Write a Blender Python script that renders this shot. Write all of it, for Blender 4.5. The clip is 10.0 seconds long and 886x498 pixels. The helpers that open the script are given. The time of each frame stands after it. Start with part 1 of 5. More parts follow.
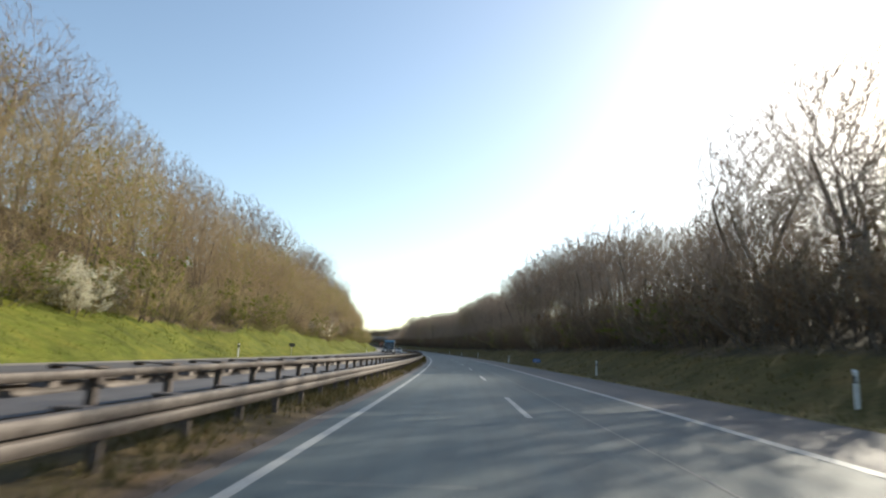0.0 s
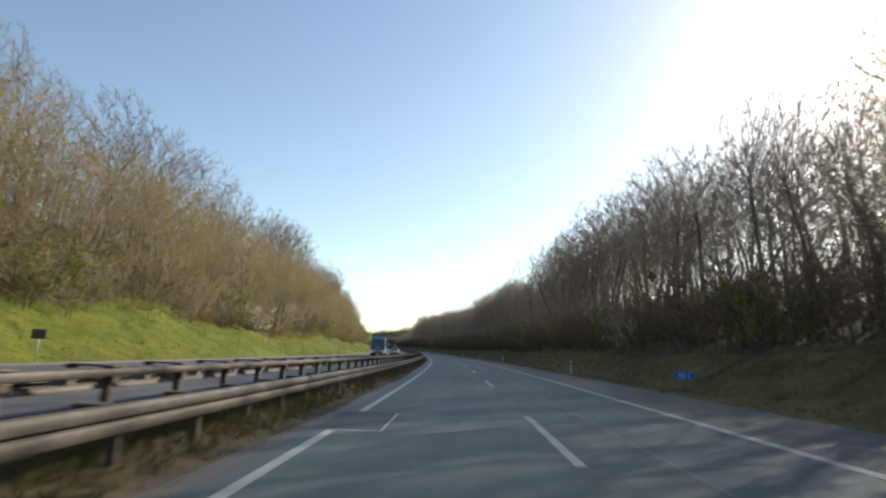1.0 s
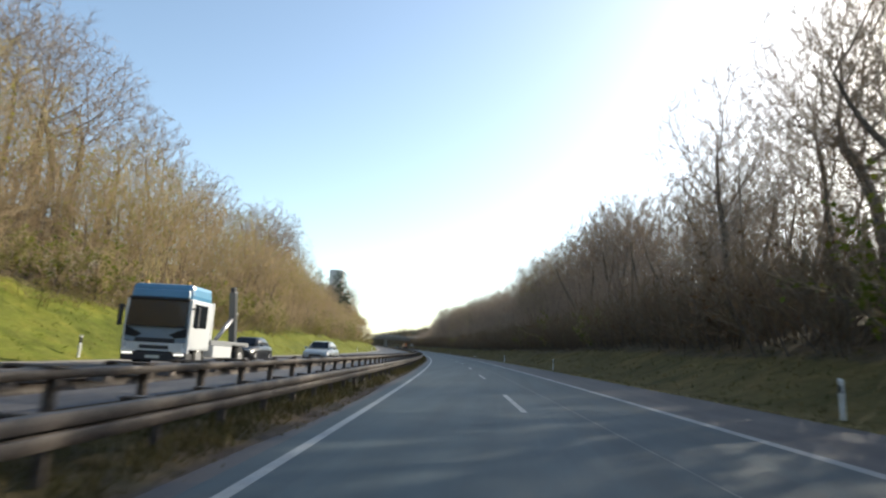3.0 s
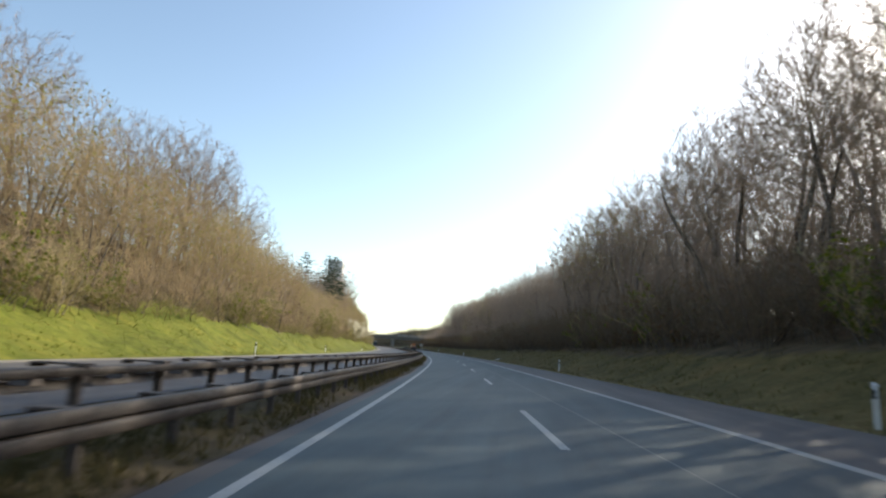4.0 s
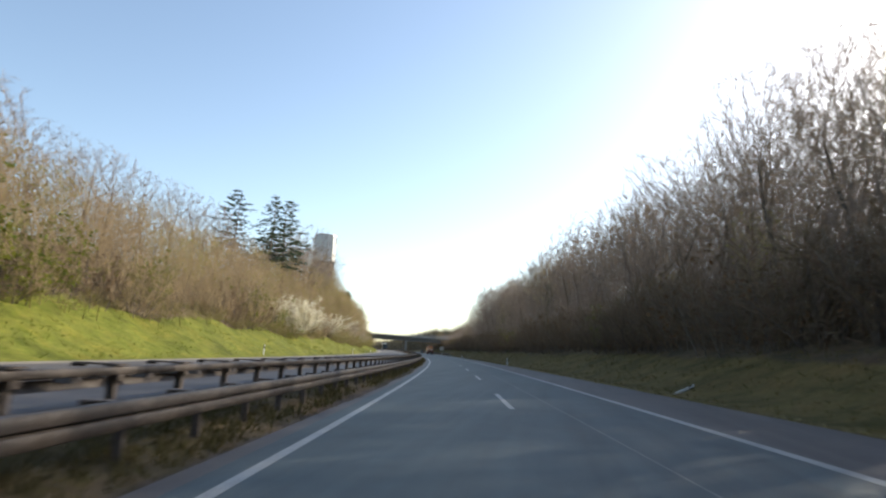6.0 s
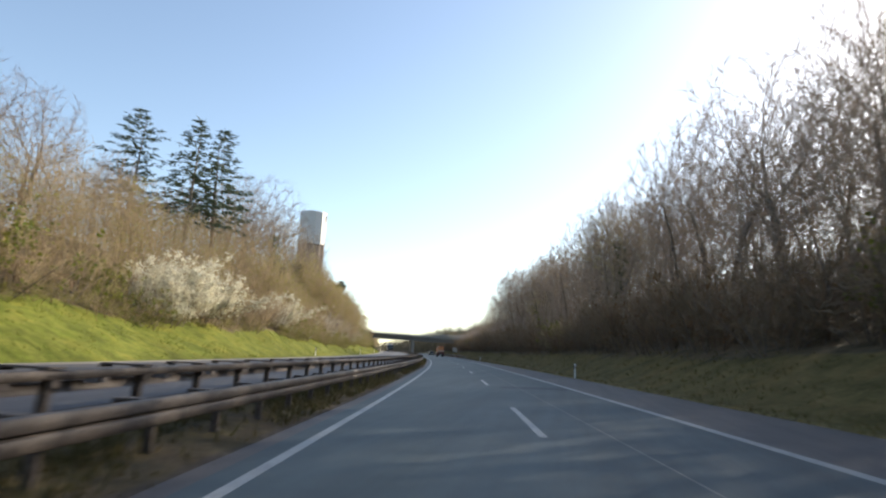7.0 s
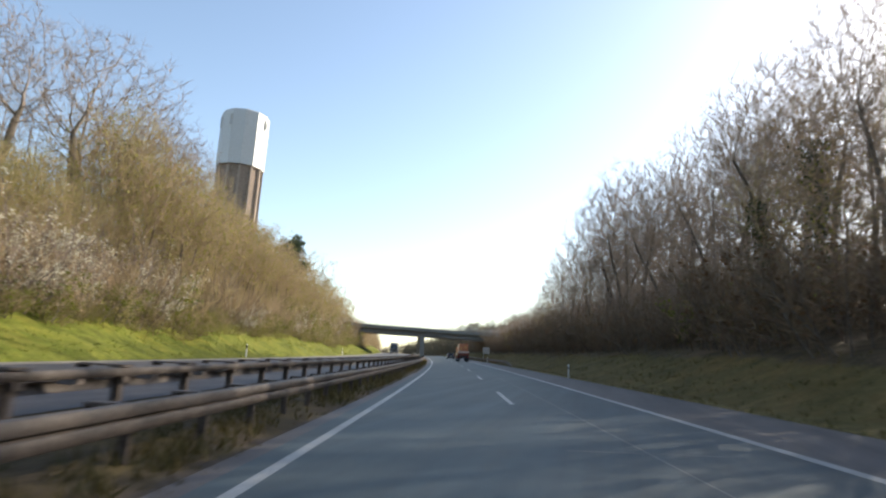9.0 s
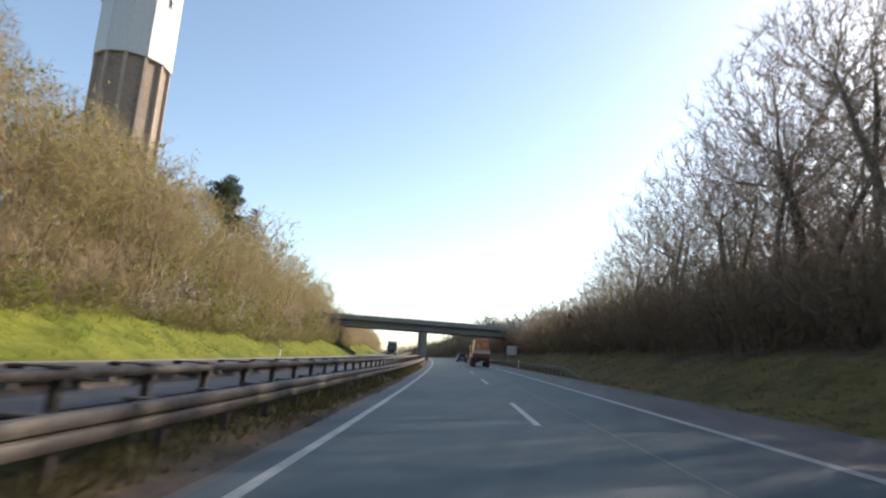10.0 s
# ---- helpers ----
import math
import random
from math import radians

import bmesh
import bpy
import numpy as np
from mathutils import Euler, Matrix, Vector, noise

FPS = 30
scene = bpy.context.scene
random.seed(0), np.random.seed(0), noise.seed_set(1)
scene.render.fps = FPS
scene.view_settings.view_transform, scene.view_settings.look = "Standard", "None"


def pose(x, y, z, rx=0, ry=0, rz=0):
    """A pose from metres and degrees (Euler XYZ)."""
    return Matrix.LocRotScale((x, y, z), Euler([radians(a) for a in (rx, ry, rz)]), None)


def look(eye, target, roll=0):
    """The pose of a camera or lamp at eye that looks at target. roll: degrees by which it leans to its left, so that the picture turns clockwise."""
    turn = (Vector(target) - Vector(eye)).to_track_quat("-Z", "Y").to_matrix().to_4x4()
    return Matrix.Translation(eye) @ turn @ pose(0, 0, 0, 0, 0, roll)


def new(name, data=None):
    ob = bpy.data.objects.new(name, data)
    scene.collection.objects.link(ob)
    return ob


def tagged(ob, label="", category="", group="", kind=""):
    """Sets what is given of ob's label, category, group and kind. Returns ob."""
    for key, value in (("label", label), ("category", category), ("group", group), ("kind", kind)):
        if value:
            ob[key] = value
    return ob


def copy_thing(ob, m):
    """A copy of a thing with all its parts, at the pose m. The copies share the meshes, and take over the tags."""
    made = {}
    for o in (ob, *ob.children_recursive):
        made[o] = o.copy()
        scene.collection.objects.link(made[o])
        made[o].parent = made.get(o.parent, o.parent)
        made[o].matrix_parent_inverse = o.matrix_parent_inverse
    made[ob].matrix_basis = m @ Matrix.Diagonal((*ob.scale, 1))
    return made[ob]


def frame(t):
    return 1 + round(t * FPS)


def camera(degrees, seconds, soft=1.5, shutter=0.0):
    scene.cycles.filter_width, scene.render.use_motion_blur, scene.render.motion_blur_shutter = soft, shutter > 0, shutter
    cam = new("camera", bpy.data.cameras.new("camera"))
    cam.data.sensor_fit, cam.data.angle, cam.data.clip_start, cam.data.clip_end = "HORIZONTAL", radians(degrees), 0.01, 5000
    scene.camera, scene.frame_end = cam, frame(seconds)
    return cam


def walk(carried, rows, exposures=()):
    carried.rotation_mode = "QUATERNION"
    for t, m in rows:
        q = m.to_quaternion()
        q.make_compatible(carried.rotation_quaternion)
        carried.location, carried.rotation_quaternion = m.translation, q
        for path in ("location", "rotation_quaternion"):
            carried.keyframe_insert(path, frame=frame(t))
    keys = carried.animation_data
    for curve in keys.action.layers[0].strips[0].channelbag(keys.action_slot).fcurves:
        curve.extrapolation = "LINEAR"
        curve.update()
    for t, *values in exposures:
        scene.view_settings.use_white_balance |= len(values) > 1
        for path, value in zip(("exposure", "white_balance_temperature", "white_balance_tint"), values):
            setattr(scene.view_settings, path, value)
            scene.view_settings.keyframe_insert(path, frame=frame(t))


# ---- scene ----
# The camera in a car on the overtaking lane: t, x, y, z, pitch, roll, yaw
PATH = [
    (0.0, -0.014, 0.000, 1.252, 10.335, 2.846, 2.120),
    (0.5, -0.095, 19.479, 1.482, 10.392, 3.036, 2.812),
    (1.0, -0.410, 38.948, 1.723, 10.439, 2.926, 3.484),
    (1.5, -0.981, 58.402, 1.973, 10.469, 2.972, 4.189),
    (2.0, -1.725, 77.842, 2.235, 10.428, 3.030, 4.795),
    (2.5, -2.712, 97.264, 2.507, 10.507, 3.039, 5.439),
    (3.0, -3.931, 116.662, 2.791, 10.491, 3.080, 6.129),
    (3.5, -5.359, 136.038, 3.084, 10.511, 3.165, 6.823),
    (4.0, -7.015, 155.388, 3.389, 10.532, 3.250, 7.521),
    (4.5, -8.805, 174.721, 3.704, 10.649, 3.104, 8.082),
    (5.0, -10.908, 194.012, 4.030, 10.627, 3.213, 8.782),
    (5.5, -13.176, 213.275, 4.368, 10.813, 3.188, 9.498),
    (6.0, -15.797, 232.484, 4.715, 10.852, 3.274, 10.206),
    (6.5, -18.608, 251.659, 5.071, 10.910, 3.220, 10.911),
    (7.0, -21.642, 270.792, 5.439, 10.969, 3.167, 11.612),
    (7.5, -24.877, 289.883, 5.817, 11.008, 3.185, 12.291),
    (8.0, -28.391, 308.916, 6.204, 11.009, 3.222, 12.951),
    (8.5, -32.088, 327.905, 6.603, 11.071, 3.320, 13.561),
    (9.0, -36.026, 346.836, 7.011, 11.118, 3.387, 14.164),
    (9.5, -40.105, 365.729, 7.431, 11.105, 3.383, 14.830),
    (10.0, -44.465, 384.550, 7.860, 11.198, 3.508, 15.370),
]
cam = camera(72.33, 10.0, soft=2.2, shutter=0.12)
walk(cam, [(t, pose(x, y, z, 90 + p, 0, a) @ pose(0, 0, 0, 0, 0, r)) for t, x, y, z, p, r, a in PATH],
     exposures=[(0.0, 0.48, 6950, 6), (0.6, 0.46, 6950, 6), (1.1, 0.28, 6800, 6), (1.6, 0.40, 6850, 6), (2.1, 0.64, 6950, 6), (2.7, 0.72, 7000, 6), (5.0, 0.74, 7000, 8), (7.5, 0.80, 7020, 10), (8.5, 0.86, 7050, 10), (9.5, 0.88, 7050, 10), (10.0, 0.78, 7000, 10)])

# ---- light: clear spring sky, low sun ahead to the right behind the wood ----
SUN_AZ, SUN_EL = radians(41), radians(25)      # azimuth clockwise from +y
world = bpy.data.worlds.new("sky")
scene.world = world
world.use_nodes = True
wn = world.node_tree
sky = wn.nodes.new("ShaderNodeTexSky")
sky.sky_type = "NISHITA"
sky.sun_disc = False
sky.sun_elevation, sky.sun_rotation = SUN_EL, SUN_AZ
sky.air_density, sky.dust_density, sky.ozone_density = 1.0, 0.7, 1.2
wn.links.new(sky.outputs[0], wn.nodes["Background"].inputs[0])
wn.nodes["Background"].inputs[1].default_value = 0.16
sun = new("sun", bpy.data.lights.new("sun", "SUN"))
sun.data.energy, sun.data.angle, sun.data.color = 5.0, radians(0.6), (1.0, 0.93, 0.82)
sun_dir = Vector((math.sin(SUN_AZ) * math.cos(SUN_EL), math.cos(SUN_AZ) * math.cos(SUN_EL), math.sin(SUN_EL)))
sun.matrix_world = look(sun_dir * 300, (0, 0, 0))

# ---- the line of the road: curving left, climbing gently ----
S0, S1, DS = -1500.0, 3000.0, 1.0
_s = np.arange(S0, S1 + DS, DS)
_sc = np.clip(_s, -30, 560)
_k = np.where((_s > -30) & (_s < 560), 0.00055264 + 6.0951e-7 * _sc - 1.57785e-9 * _sc ** 2, np.where((_s > 0) & (_s < 900), 0.0004, 0.0))
_th = np.concatenate([[0], np.cumsum((_k[1:] + _k[:-1]) / 2 * DS)])
_th -= np.interp(0, _s, _th)
_hm = (_th[1:] + _th[:-1]) / 2
_x = np.concatenate([[0], np.cumsum(-np.sin(_hm) * DS)])
_y = np.concatenate([[0], np.cumsum(np.cos(_hm) * DS)])
_x -= np.interp(0, _s, _x)
_y -= np.interp(0, _s, _y)
_g = np.where(_s < 0, 0.0115, np.where(_s > 560, 0.0, 0.01152 + 2 * 1.4212e-5 * _sc))
_z = np.concatenate([[0], np.cumsum((_g[1:] + _g[:-1]) / 2 * DS)])
_z -= np.interp(0, _s, _z)
CROSS = 0.0222


def W(s, u, dz):
    """World places from metres along the road, to its right, and above its line."""
    s, u, dz = np.broadcast_arrays(np.asarray(s, float), np.asarray(u, float), np.asarray(dz, float))
    th = np.interp(s, _s, _th)
    return np.stack([np.interp(s, _s, _x) + u * np.cos(th), np.interp(s, _s, _y) + u * np.sin(th),
                     np.interp(s, _s, _z) + dz], -1)


def at_road(s, u, dz, turn=0.0, scale=1.0):
    """The pose of a thing that faces along the road."""
    x, y, z = W(s, u, dz)
    m = pose(x, y, z, 0, 0, math.degrees(np.interp(s, _s, _th)) + turn)
    return m @ Matrix.Scale(scale, 4)


# ground level across the road
PU = [-1400, -60, -40, -34, -28, -20.5, -18, -16.1, -15.6, -15.4, -6.0, -5.8, -4.6, -3.5, -2.9, -2.3, 7.75, 7.95, 8.4, 9.2, 10.2, 12.6, 17, 24, 45, 70, 160, 2500]
PZ = [15.0, 14.0, 11.6, 10.0, 7.0, 2.6, 1.25, 0.30, 0.12, 0.04, 0.04, 0.13, 0.10, 0.03, -0.04, -0.12, 0.10, 0.17, 0.18, 0.26, 0.72, 1.95, 3.3, 4.8, 8.5, 12.0, 15.0, 18.0]


def ground(s, u):
    s, u = np.broadcast_arrays(np.asarray(s, float), np.asarray(u, float))
    z = np.interp(u, PU, PZ)
    hill = np.interp(s, [-100, 245, 280, 310, 350, 470, 520, 600], [1.0, 1.0, 0.76, 0.8, 0.95, 0.9, 0.7, 0.35])
    z = np.where(u < -20.5, 2.6 + (z - 2.6) * hill, z)
    right = np.interp(s, [-100, 20, 70, 600], [0.8, 0.8, 1.0, 1.0])
    z = np.where(u > 12.6, 1.95 + (z - 1.95) * right, z)
    rough = np.interp(np.abs(u - 1.0), [0, 9.0, 14, 22, 60, 110], [0, 0.0, 0.10, 0.45, 0.6, 0.0])
    rough = np.where((u > -16.0) & (u < 8.3), np.where((u < -2.5) & (u > -5.8), 0.03, 0.0), rough)
    z = z + rough * (np.sin(s * 0.31 + u * 0.5) * 0.5 + np.sin(s * 0.093 - u * 0.27 + 1.3) * 0.8 + np.sin(s * 0.83 + u * 1.7) * 0.25)
    return z


def west_top(s):
    return np.interp(s, [0, 40, 58, 79, 112, 138, 154, 163, 182, 215, 227, 244, 258, 281, 330, 350, 365, 393, 412, 430, 480, 500, 560],
                     [24, 24.2, 25.7, 24.3, 26, 24.6, 27.5, 27.5, 26.6, 25.7, 27.6, 24.1, 20, 20.8, 20, 21.5, 25, 27, 27, 23, 23, 19, 19])


def east_top(s):
    return np.interp(s, [0, 30, 50, 70, 80, 92, 120, 150, 170, 195, 210, 222, 234, 252, 278, 314, 335, 345, 372, 390, 403, 434, 452, 470, 520],
                     [14, 15.5, 15, 18, 19.6, 20.5, 22.5, 22.5, 19.5, 22, 21.6, 22.4, 21.6, 20.8, 20.8, 20.6, 21.2, 22, 20.6, 22.3, 23.8, 21.8, 19.0, 13.0, 9.4])


# ---- materials ----
def mat(name, rough=0.8, metal=0.0, spec=0.3):
    m = bpy.data.materials.new(name)
    m.use_nodes = True
    b = m.node_tree.nodes["Principled BSDF"]
    b.inputs["Roughness"].default_value = rough
    b.inputs["Metallic"].default_value = metal
    b.inputs["Specular IOR Level"].default_value = spec
    return m


def node(m, kind, **inputs):
    n = m.node_tree.nodes.new(kind)
    for k, v in inputs.items():
        n.inputs[k.replace("_", " ")].default_value = v
    return n


def wire(m, a, b):
    m.node_tree.links.new(a, b)


def tex(m, scale, detail=4.0, rough=0.6, stretch=None, generated=False):
    """Noise in world metres; stretch gives a scale per axis."""
    co = node(m, "ShaderNodeNewGeometry").outputs["Position"] if not generated else node(m, "ShaderNodeTexCoord").outputs["Object"]
    if stretch:
        mp = node(m, "ShaderNodeMapping")
        mp.inputs["Scale"].default_value = stretch
        wire(m, co, mp.inputs["Vector"])
        co = mp.outputs["Vector"]
    n = node(m, "ShaderNodeTexNoise", Scale=scale, Detail=detail, Roughness=rough)
    wire(m, co, n.inputs["Vector"])
    return n.outputs["Fac"]


def ramp(m, fac, stops):
    r = node(m, "ShaderNodeValToRGB")
    el = r.color_ramp.elements
    while len(el) < len(stops):
        el.new(0.5)
    for e, (p, c) in zip(el, stops):
        e.position, e.color = p, (*c, 1)
    wire(m, fac, r.inputs[0])
    return r.outputs[0]


def mix(m, a, b, fac, kind="MIX"):
    x = node(m, "ShaderNodeMix")
    x.data_type, x.blend_type = "RGBA", kind
    for sock, v in ((x.inputs[6], a), (x.inputs[7], b)):
        if isinstance(v, tuple):
            sock.default_value = (*v, 1)
        else:
            wire(m, v, sock)
    if isinstance(fac, float):
        x.inputs[0].default_value = fac
    else:
        wire(m, fac, x.inputs[0])
    return x.outputs[2]


def finish(m, colour, height=None, strength=0.3, dist=0.02):
    b = m.node_tree.nodes["Principled BSDF"]
    if isinstance(colour, tuple):
        b.inputs["Base Color"].default_value = (*colour, 1)
    else:
        wire(m, colour, b.inputs["Base Color"])
    if height is not None:
        bp = node(m, "ShaderNodeBump", Strength=strength, Distance=dist)
        wire(m, height, bp.inputs["Height"])
        wire(m, bp.outputs["Normal"], b.inputs["Normal"])
    return m


def two_scale(name, dark, light, big, small, rough=0.85, metal=0.0, bump=0.3, dist=0.02, own=False, spec=0.3):
    """A worn surface: broad patches and fine grain between two colours."""
    m = mat(name, rough, metal, spec)
    a, b = tex(m, big, 4, generated=own), tex(m, small, 3, generated=own)
    c1 = ramp(m, a, [(0.3, dark), (0.7, light)])
    c2 = ramp(m, b, [(0.3, tuple(v * 0.75 for v in dark)), (0.7, tuple(min(1, v * 1.15) for v in light))])
    return finish(m, mix(m, c1, c2, 0.5), b, bump, dist)


def thin(m, c, share):
    """Lets light through leaves, petals and fine twigs."""
    t = node(m, "ShaderNodeBsdfTranslucent")
    wire(m, c, t.inputs["Color"])
    mx = node(m, "ShaderNodeMixShader")
    mx.inputs[0].default_value = share
    wire(m, m.node_tree.nodes["Principled BSDF"].outputs[0], mx.inputs[1])
    wire(m, t.outputs[0], mx.inputs[2])
    wire(m, mx.outputs[0], m.node_tree.nodes["Material Output"].inputs["Surface"])


def varied(name, colours, rough=0.85, bump_scale=None, spec=0.2, trans=0.0):
    """A colour picked by Object Info's Random, with fine grain."""
    m = mat(name, rough, 0.0, spec)
    info = node(m, "ShaderNodeObjectInfo")
    c = ramp(m, info.outputs["Random"], [(i / max(1, len(colours) - 1), c) for i, c in enumerate(colours)])
    n = tex(m, 2.0 if not bump_scale else bump_scale, 3)
    c = mix(m, c, ramp(m, n, [(0.25, (0.6, 0.6, 0.6)), (0.75, (1.3, 1.3, 1.3))]), 1.0, "MULTIPLY")
    finish(m, c)
    if trans:
        thin(m, c, trans)
    return m


def island(name, colours, rough=0.8, spec=0.2, trans=0.0):
    """A colour per loose piece."""
    m = mat(name, rough, 0.0, spec)
    info = node(m, "ShaderNodeNewGeometry")
    c = ramp(m, info.outputs["Random Per Island"], [(i / max(1, len(colours) - 1), c) for i, c in enumerate(colours)])
    finish(m, c)
    if trans:
        thin(m, c, trans)
    return m


def asphalt(name, dark, light, spec=0.35, rough=0.72):
    m = mat(name, rough, 0.0, spec)
    big = tex(m, 0.12, 5)
    mid = tex(m, 1.1, 5)
    grain = tex(m, 90.0, 2)
    streak = tex(m, 1.6, 3, stretch=(1.0, 0.03, 1.0))
    c = mix(m, ramp(m, big, [(0.3, dark), (0.72, light)]), ramp(m, mid, [(0.3, dark), (0.7, light)]), 0.45)
    c = mix(m, c, ramp(m, streak, [(0.3, (0.8, 0.8, 0.8)), (0.7, (1.18, 1.18, 1.18))]), 1.0, "MULTIPLY")
    c = mix(m, c, ramp(m, grain, [(0.25, (0.75, 0.75, 0.75)), (0.75, (1.25, 1.25, 1.25))]), 1.0, "MULTIPLY")
    return finish(m, c, grain, 0.25, 0.006)


M_ROAD = asphalt("asphalt", (0.054, 0.072, 0.077), (0.083, 0.106, 0.111))
M_SHOULDER = asphalt("shoulder_asphalt", (0.085, 0.075, 0.072), (0.132, 0.116, 0.108))
M_OPP = asphalt("far_asphalt", (0.085, 0.080, 0.083), (0.122, 0.114, 0.116))
# Pale road edge; the sunlight on it is put into the colour.
M_SUNEDGE = asphalt("sunlit_edge_asphalt", (0.20, 0.175, 0.15), (0.29, 0.255, 0.22))
M_PATCH = asphalt("patched_asphalt", (0.032, 0.035, 0.042), (0.05, 0.053, 0.06))
M_PAINT = two_scale("road_paint", (0.23, 0.23, 0.222), (0.42, 0.42, 0.405), 1.5, 26.0, 0.6, bump=0.1)
M_SEAM = two_scale("seam_sealant", (0.11, 0.115, 0.12), (0.22, 0.215, 0.21), 2.0, 20.0, 0.7)
def ground_cover():
    """Turf, dull grass, soil and leaf litter, blended by the sheet's cover weights with ragged borders."""
    m = mat("ground_cover", 0.92, 0.0, 0.1)
    at = node(m, "ShaderNodeAttribute")
    at.attribute_name = "cover"
    sep = node(m, "ShaderNodeSeparateColor")
    wire(m, at.outputs["Color"], sep.inputs[0])
    big, mid, fine, rag = tex(m, 0.22, 4), tex(m, 1.3, 4), tex(m, 9.0, 3), tex(m, 0.9, 6, 0.7)
    streak = tex(m, 2.2, 4, stretch=(0.5, 0.5, 2.0))
    patch = tex(m, 0.45, 6, 0.65)

    def cover(dark, light, alt):
        c = mix(m, ramp(m, big, [(0.3, dark), (0.7, light)]), ramp(m, mid, [(0.3, dark), (0.72, alt)]), 0.5)
        c = mix(m, c, ramp(m, fine, [(0.25, (0.72, 0.72, 0.72)), (0.75, (1.25, 1.25, 1.25))]), 1.0, "MULTIPLY")
        return mix(m, c, ramp(m, streak, [(0.3, (0.82, 0.82, 0.82)), (0.7, (1.15, 1.15, 1.15))]), 1.0, "MULTIPLY")

    def edge(weight):
        a = node(m, "ShaderNodeMath")
        a.operation = "ADD"
        wire(m, weight, a.inputs[0])
        wire(m, rag, a.inputs[1])
        r = node(m, "ShaderNodeMapRange")
        r.inputs["From Min"].default_value, r.inputs["From Max"].default_value = 0.88, 1.12
        wire(m, a.outputs[0], r.inputs["Value"])
        return r.outputs[0]
    c = cover((0.075, 0.054, 0.034), (0.135, 0.10, 0.062), (0.16, 0.125, 0.07))
    c = mix(m, c, cover((0.058, 0.047, 0.039), (0.108, 0.088, 0.074), (0.13, 0.104, 0.084)), edge(sep.outputs["Blue"]))
    c = mix(m, c, cover((0.098, 0.080, 0.028), (0.16, 0.125, 0.046), (0.20, 0.142, 0.062)), edge(sep.outputs["Green"]))
    c = mix(m, c, cover((0.085, 0.102, 0.014), (0.142, 0.172, 0.024), (0.185, 0.172, 0.044)), edge(sep.outputs["Red"]))
    # withered patches and darker patches in the turf
    c = mix(m, c, ramp(m, patch, [(0.36, (0.62, 0.66, 0.62)), (0.5, (1.0, 1.0, 1.0)), (0.66, (1.22, 1.08, 1.05))]), 1.0, "MULTIPLY")
    return finish(m, c, fine, 0.5, 0.05)


M_GROUND = ground_cover()
M_STEEL = two_scale("galvanised_steel", (0.054, 0.040, 0.033), (0.18, 0.151, 0.131), 0.9, 14.0, 0.62, 0.15, bump=0.1)
M_STEELDARK = two_scale("weathered_steel", (0.085, 0.066, 0.056), (0.19, 0.152, 0.128), 1.5, 16.0, 0.65, 0.15, bump=0.1)
M_BARK = varied("bark", [(0.125, 0.10, 0.08), (0.18, 0.15, 0.12), (0.11, 0.09, 0.073), (0.21, 0.18, 0.145)], 0.95, 5.0)
M_DARKBARK = varied("dark_bark", [(0.05, 0.04, 0.032), (0.075, 0.06, 0.045), (0.045, 0.036, 0.03), (0.09, 0.075, 0.055)], 0.95, 5.0)
M_TWIG = varied("twigs", [(0.34, 0.255, 0.165), (0.40, 0.31, 0.19), (0.33, 0.25, 0.17), (0.41, 0.34, 0.185)], 0.9, 0.5, trans=0.4)
M_TWIGGREY = varied("grey_twigs", [(0.25, 0.20, 0.17), (0.32, 0.26, 0.21), (0.26, 0.21, 0.18), (0.34, 0.27, 0.20)], 0.9, 0.5, trans=0.2)


# ---- mesh helpers ----
def np_mesh(name, verts, polys, mats, index=None, smooth=False):
    """A mesh from arrays: polys is a list of (n, k) index arrays; index gives a material per polygon."""
    me = bpy.data.meshes.new(name)
    verts = np.ascontiguousarray(verts, dtype=np.float32)
    me.vertices.add(len(verts))
    me.vertices.foreach_set("co", verts.ravel())
    polys = [np.asarray(p, dtype=np.int32) for p in polys if len(p)]
    flat = np.concatenate([p.ravel() for p in polys])
    totals = np.concatenate([np.full(len(p), p.shape[1], dtype=np.int32) for p in polys])
    me.loops.add(len(flat))
    me.loops.foreach_set("vertex_index", flat)
    me.polygons.add(len(totals))
    starts = np.concatenate([[0], np.cumsum(totals)[:-1]]).astype(np.int32)
    me.polygons.foreach_set("loop_start", starts)
    if index is not None:
        me.polygons.foreach_set("material_index", np.asarray(index, dtype=np.int32))
    if smooth:
        me.polygons.foreach_set("use_smooth", np.ones(len(totals), dtype=bool))
    for m in (mats if isinstance(mats, (list, tuple)) else [mats]):
        me.materials.append(m)
    me.update(calc_edges=True)
    me.validate()
    return me


def part(name, me, parent, label="", m=None):
    ob = new(name, me)
    ob.parent = parent
    if m is not None:
        ob.matrix_basis = m
    if label:
        ob["label"] = label
    return ob


def strip(s0, s1, u0, u1, dz, step=2.0, nu=2):
    """Vertices and quads of a band along the road; dz is a function of u."""
    ss = np.linspace(s0, s1, max(2, int((s1 - s0) / step) + 1))
    uu = np.linspace(u0, u1, nu)
    S, U = np.meshgrid(ss, uu, indexing="ij")
    v = W(S, U, dz(U)).reshape(-1, 3)
    i = np.arange(len(ss) - 1)[:, None] * nu + np.arange(nu - 1)[None]
    i = i.ravel()
    return v, np.stack([i, i + 1, i + nu + 1, i + nu], 1)


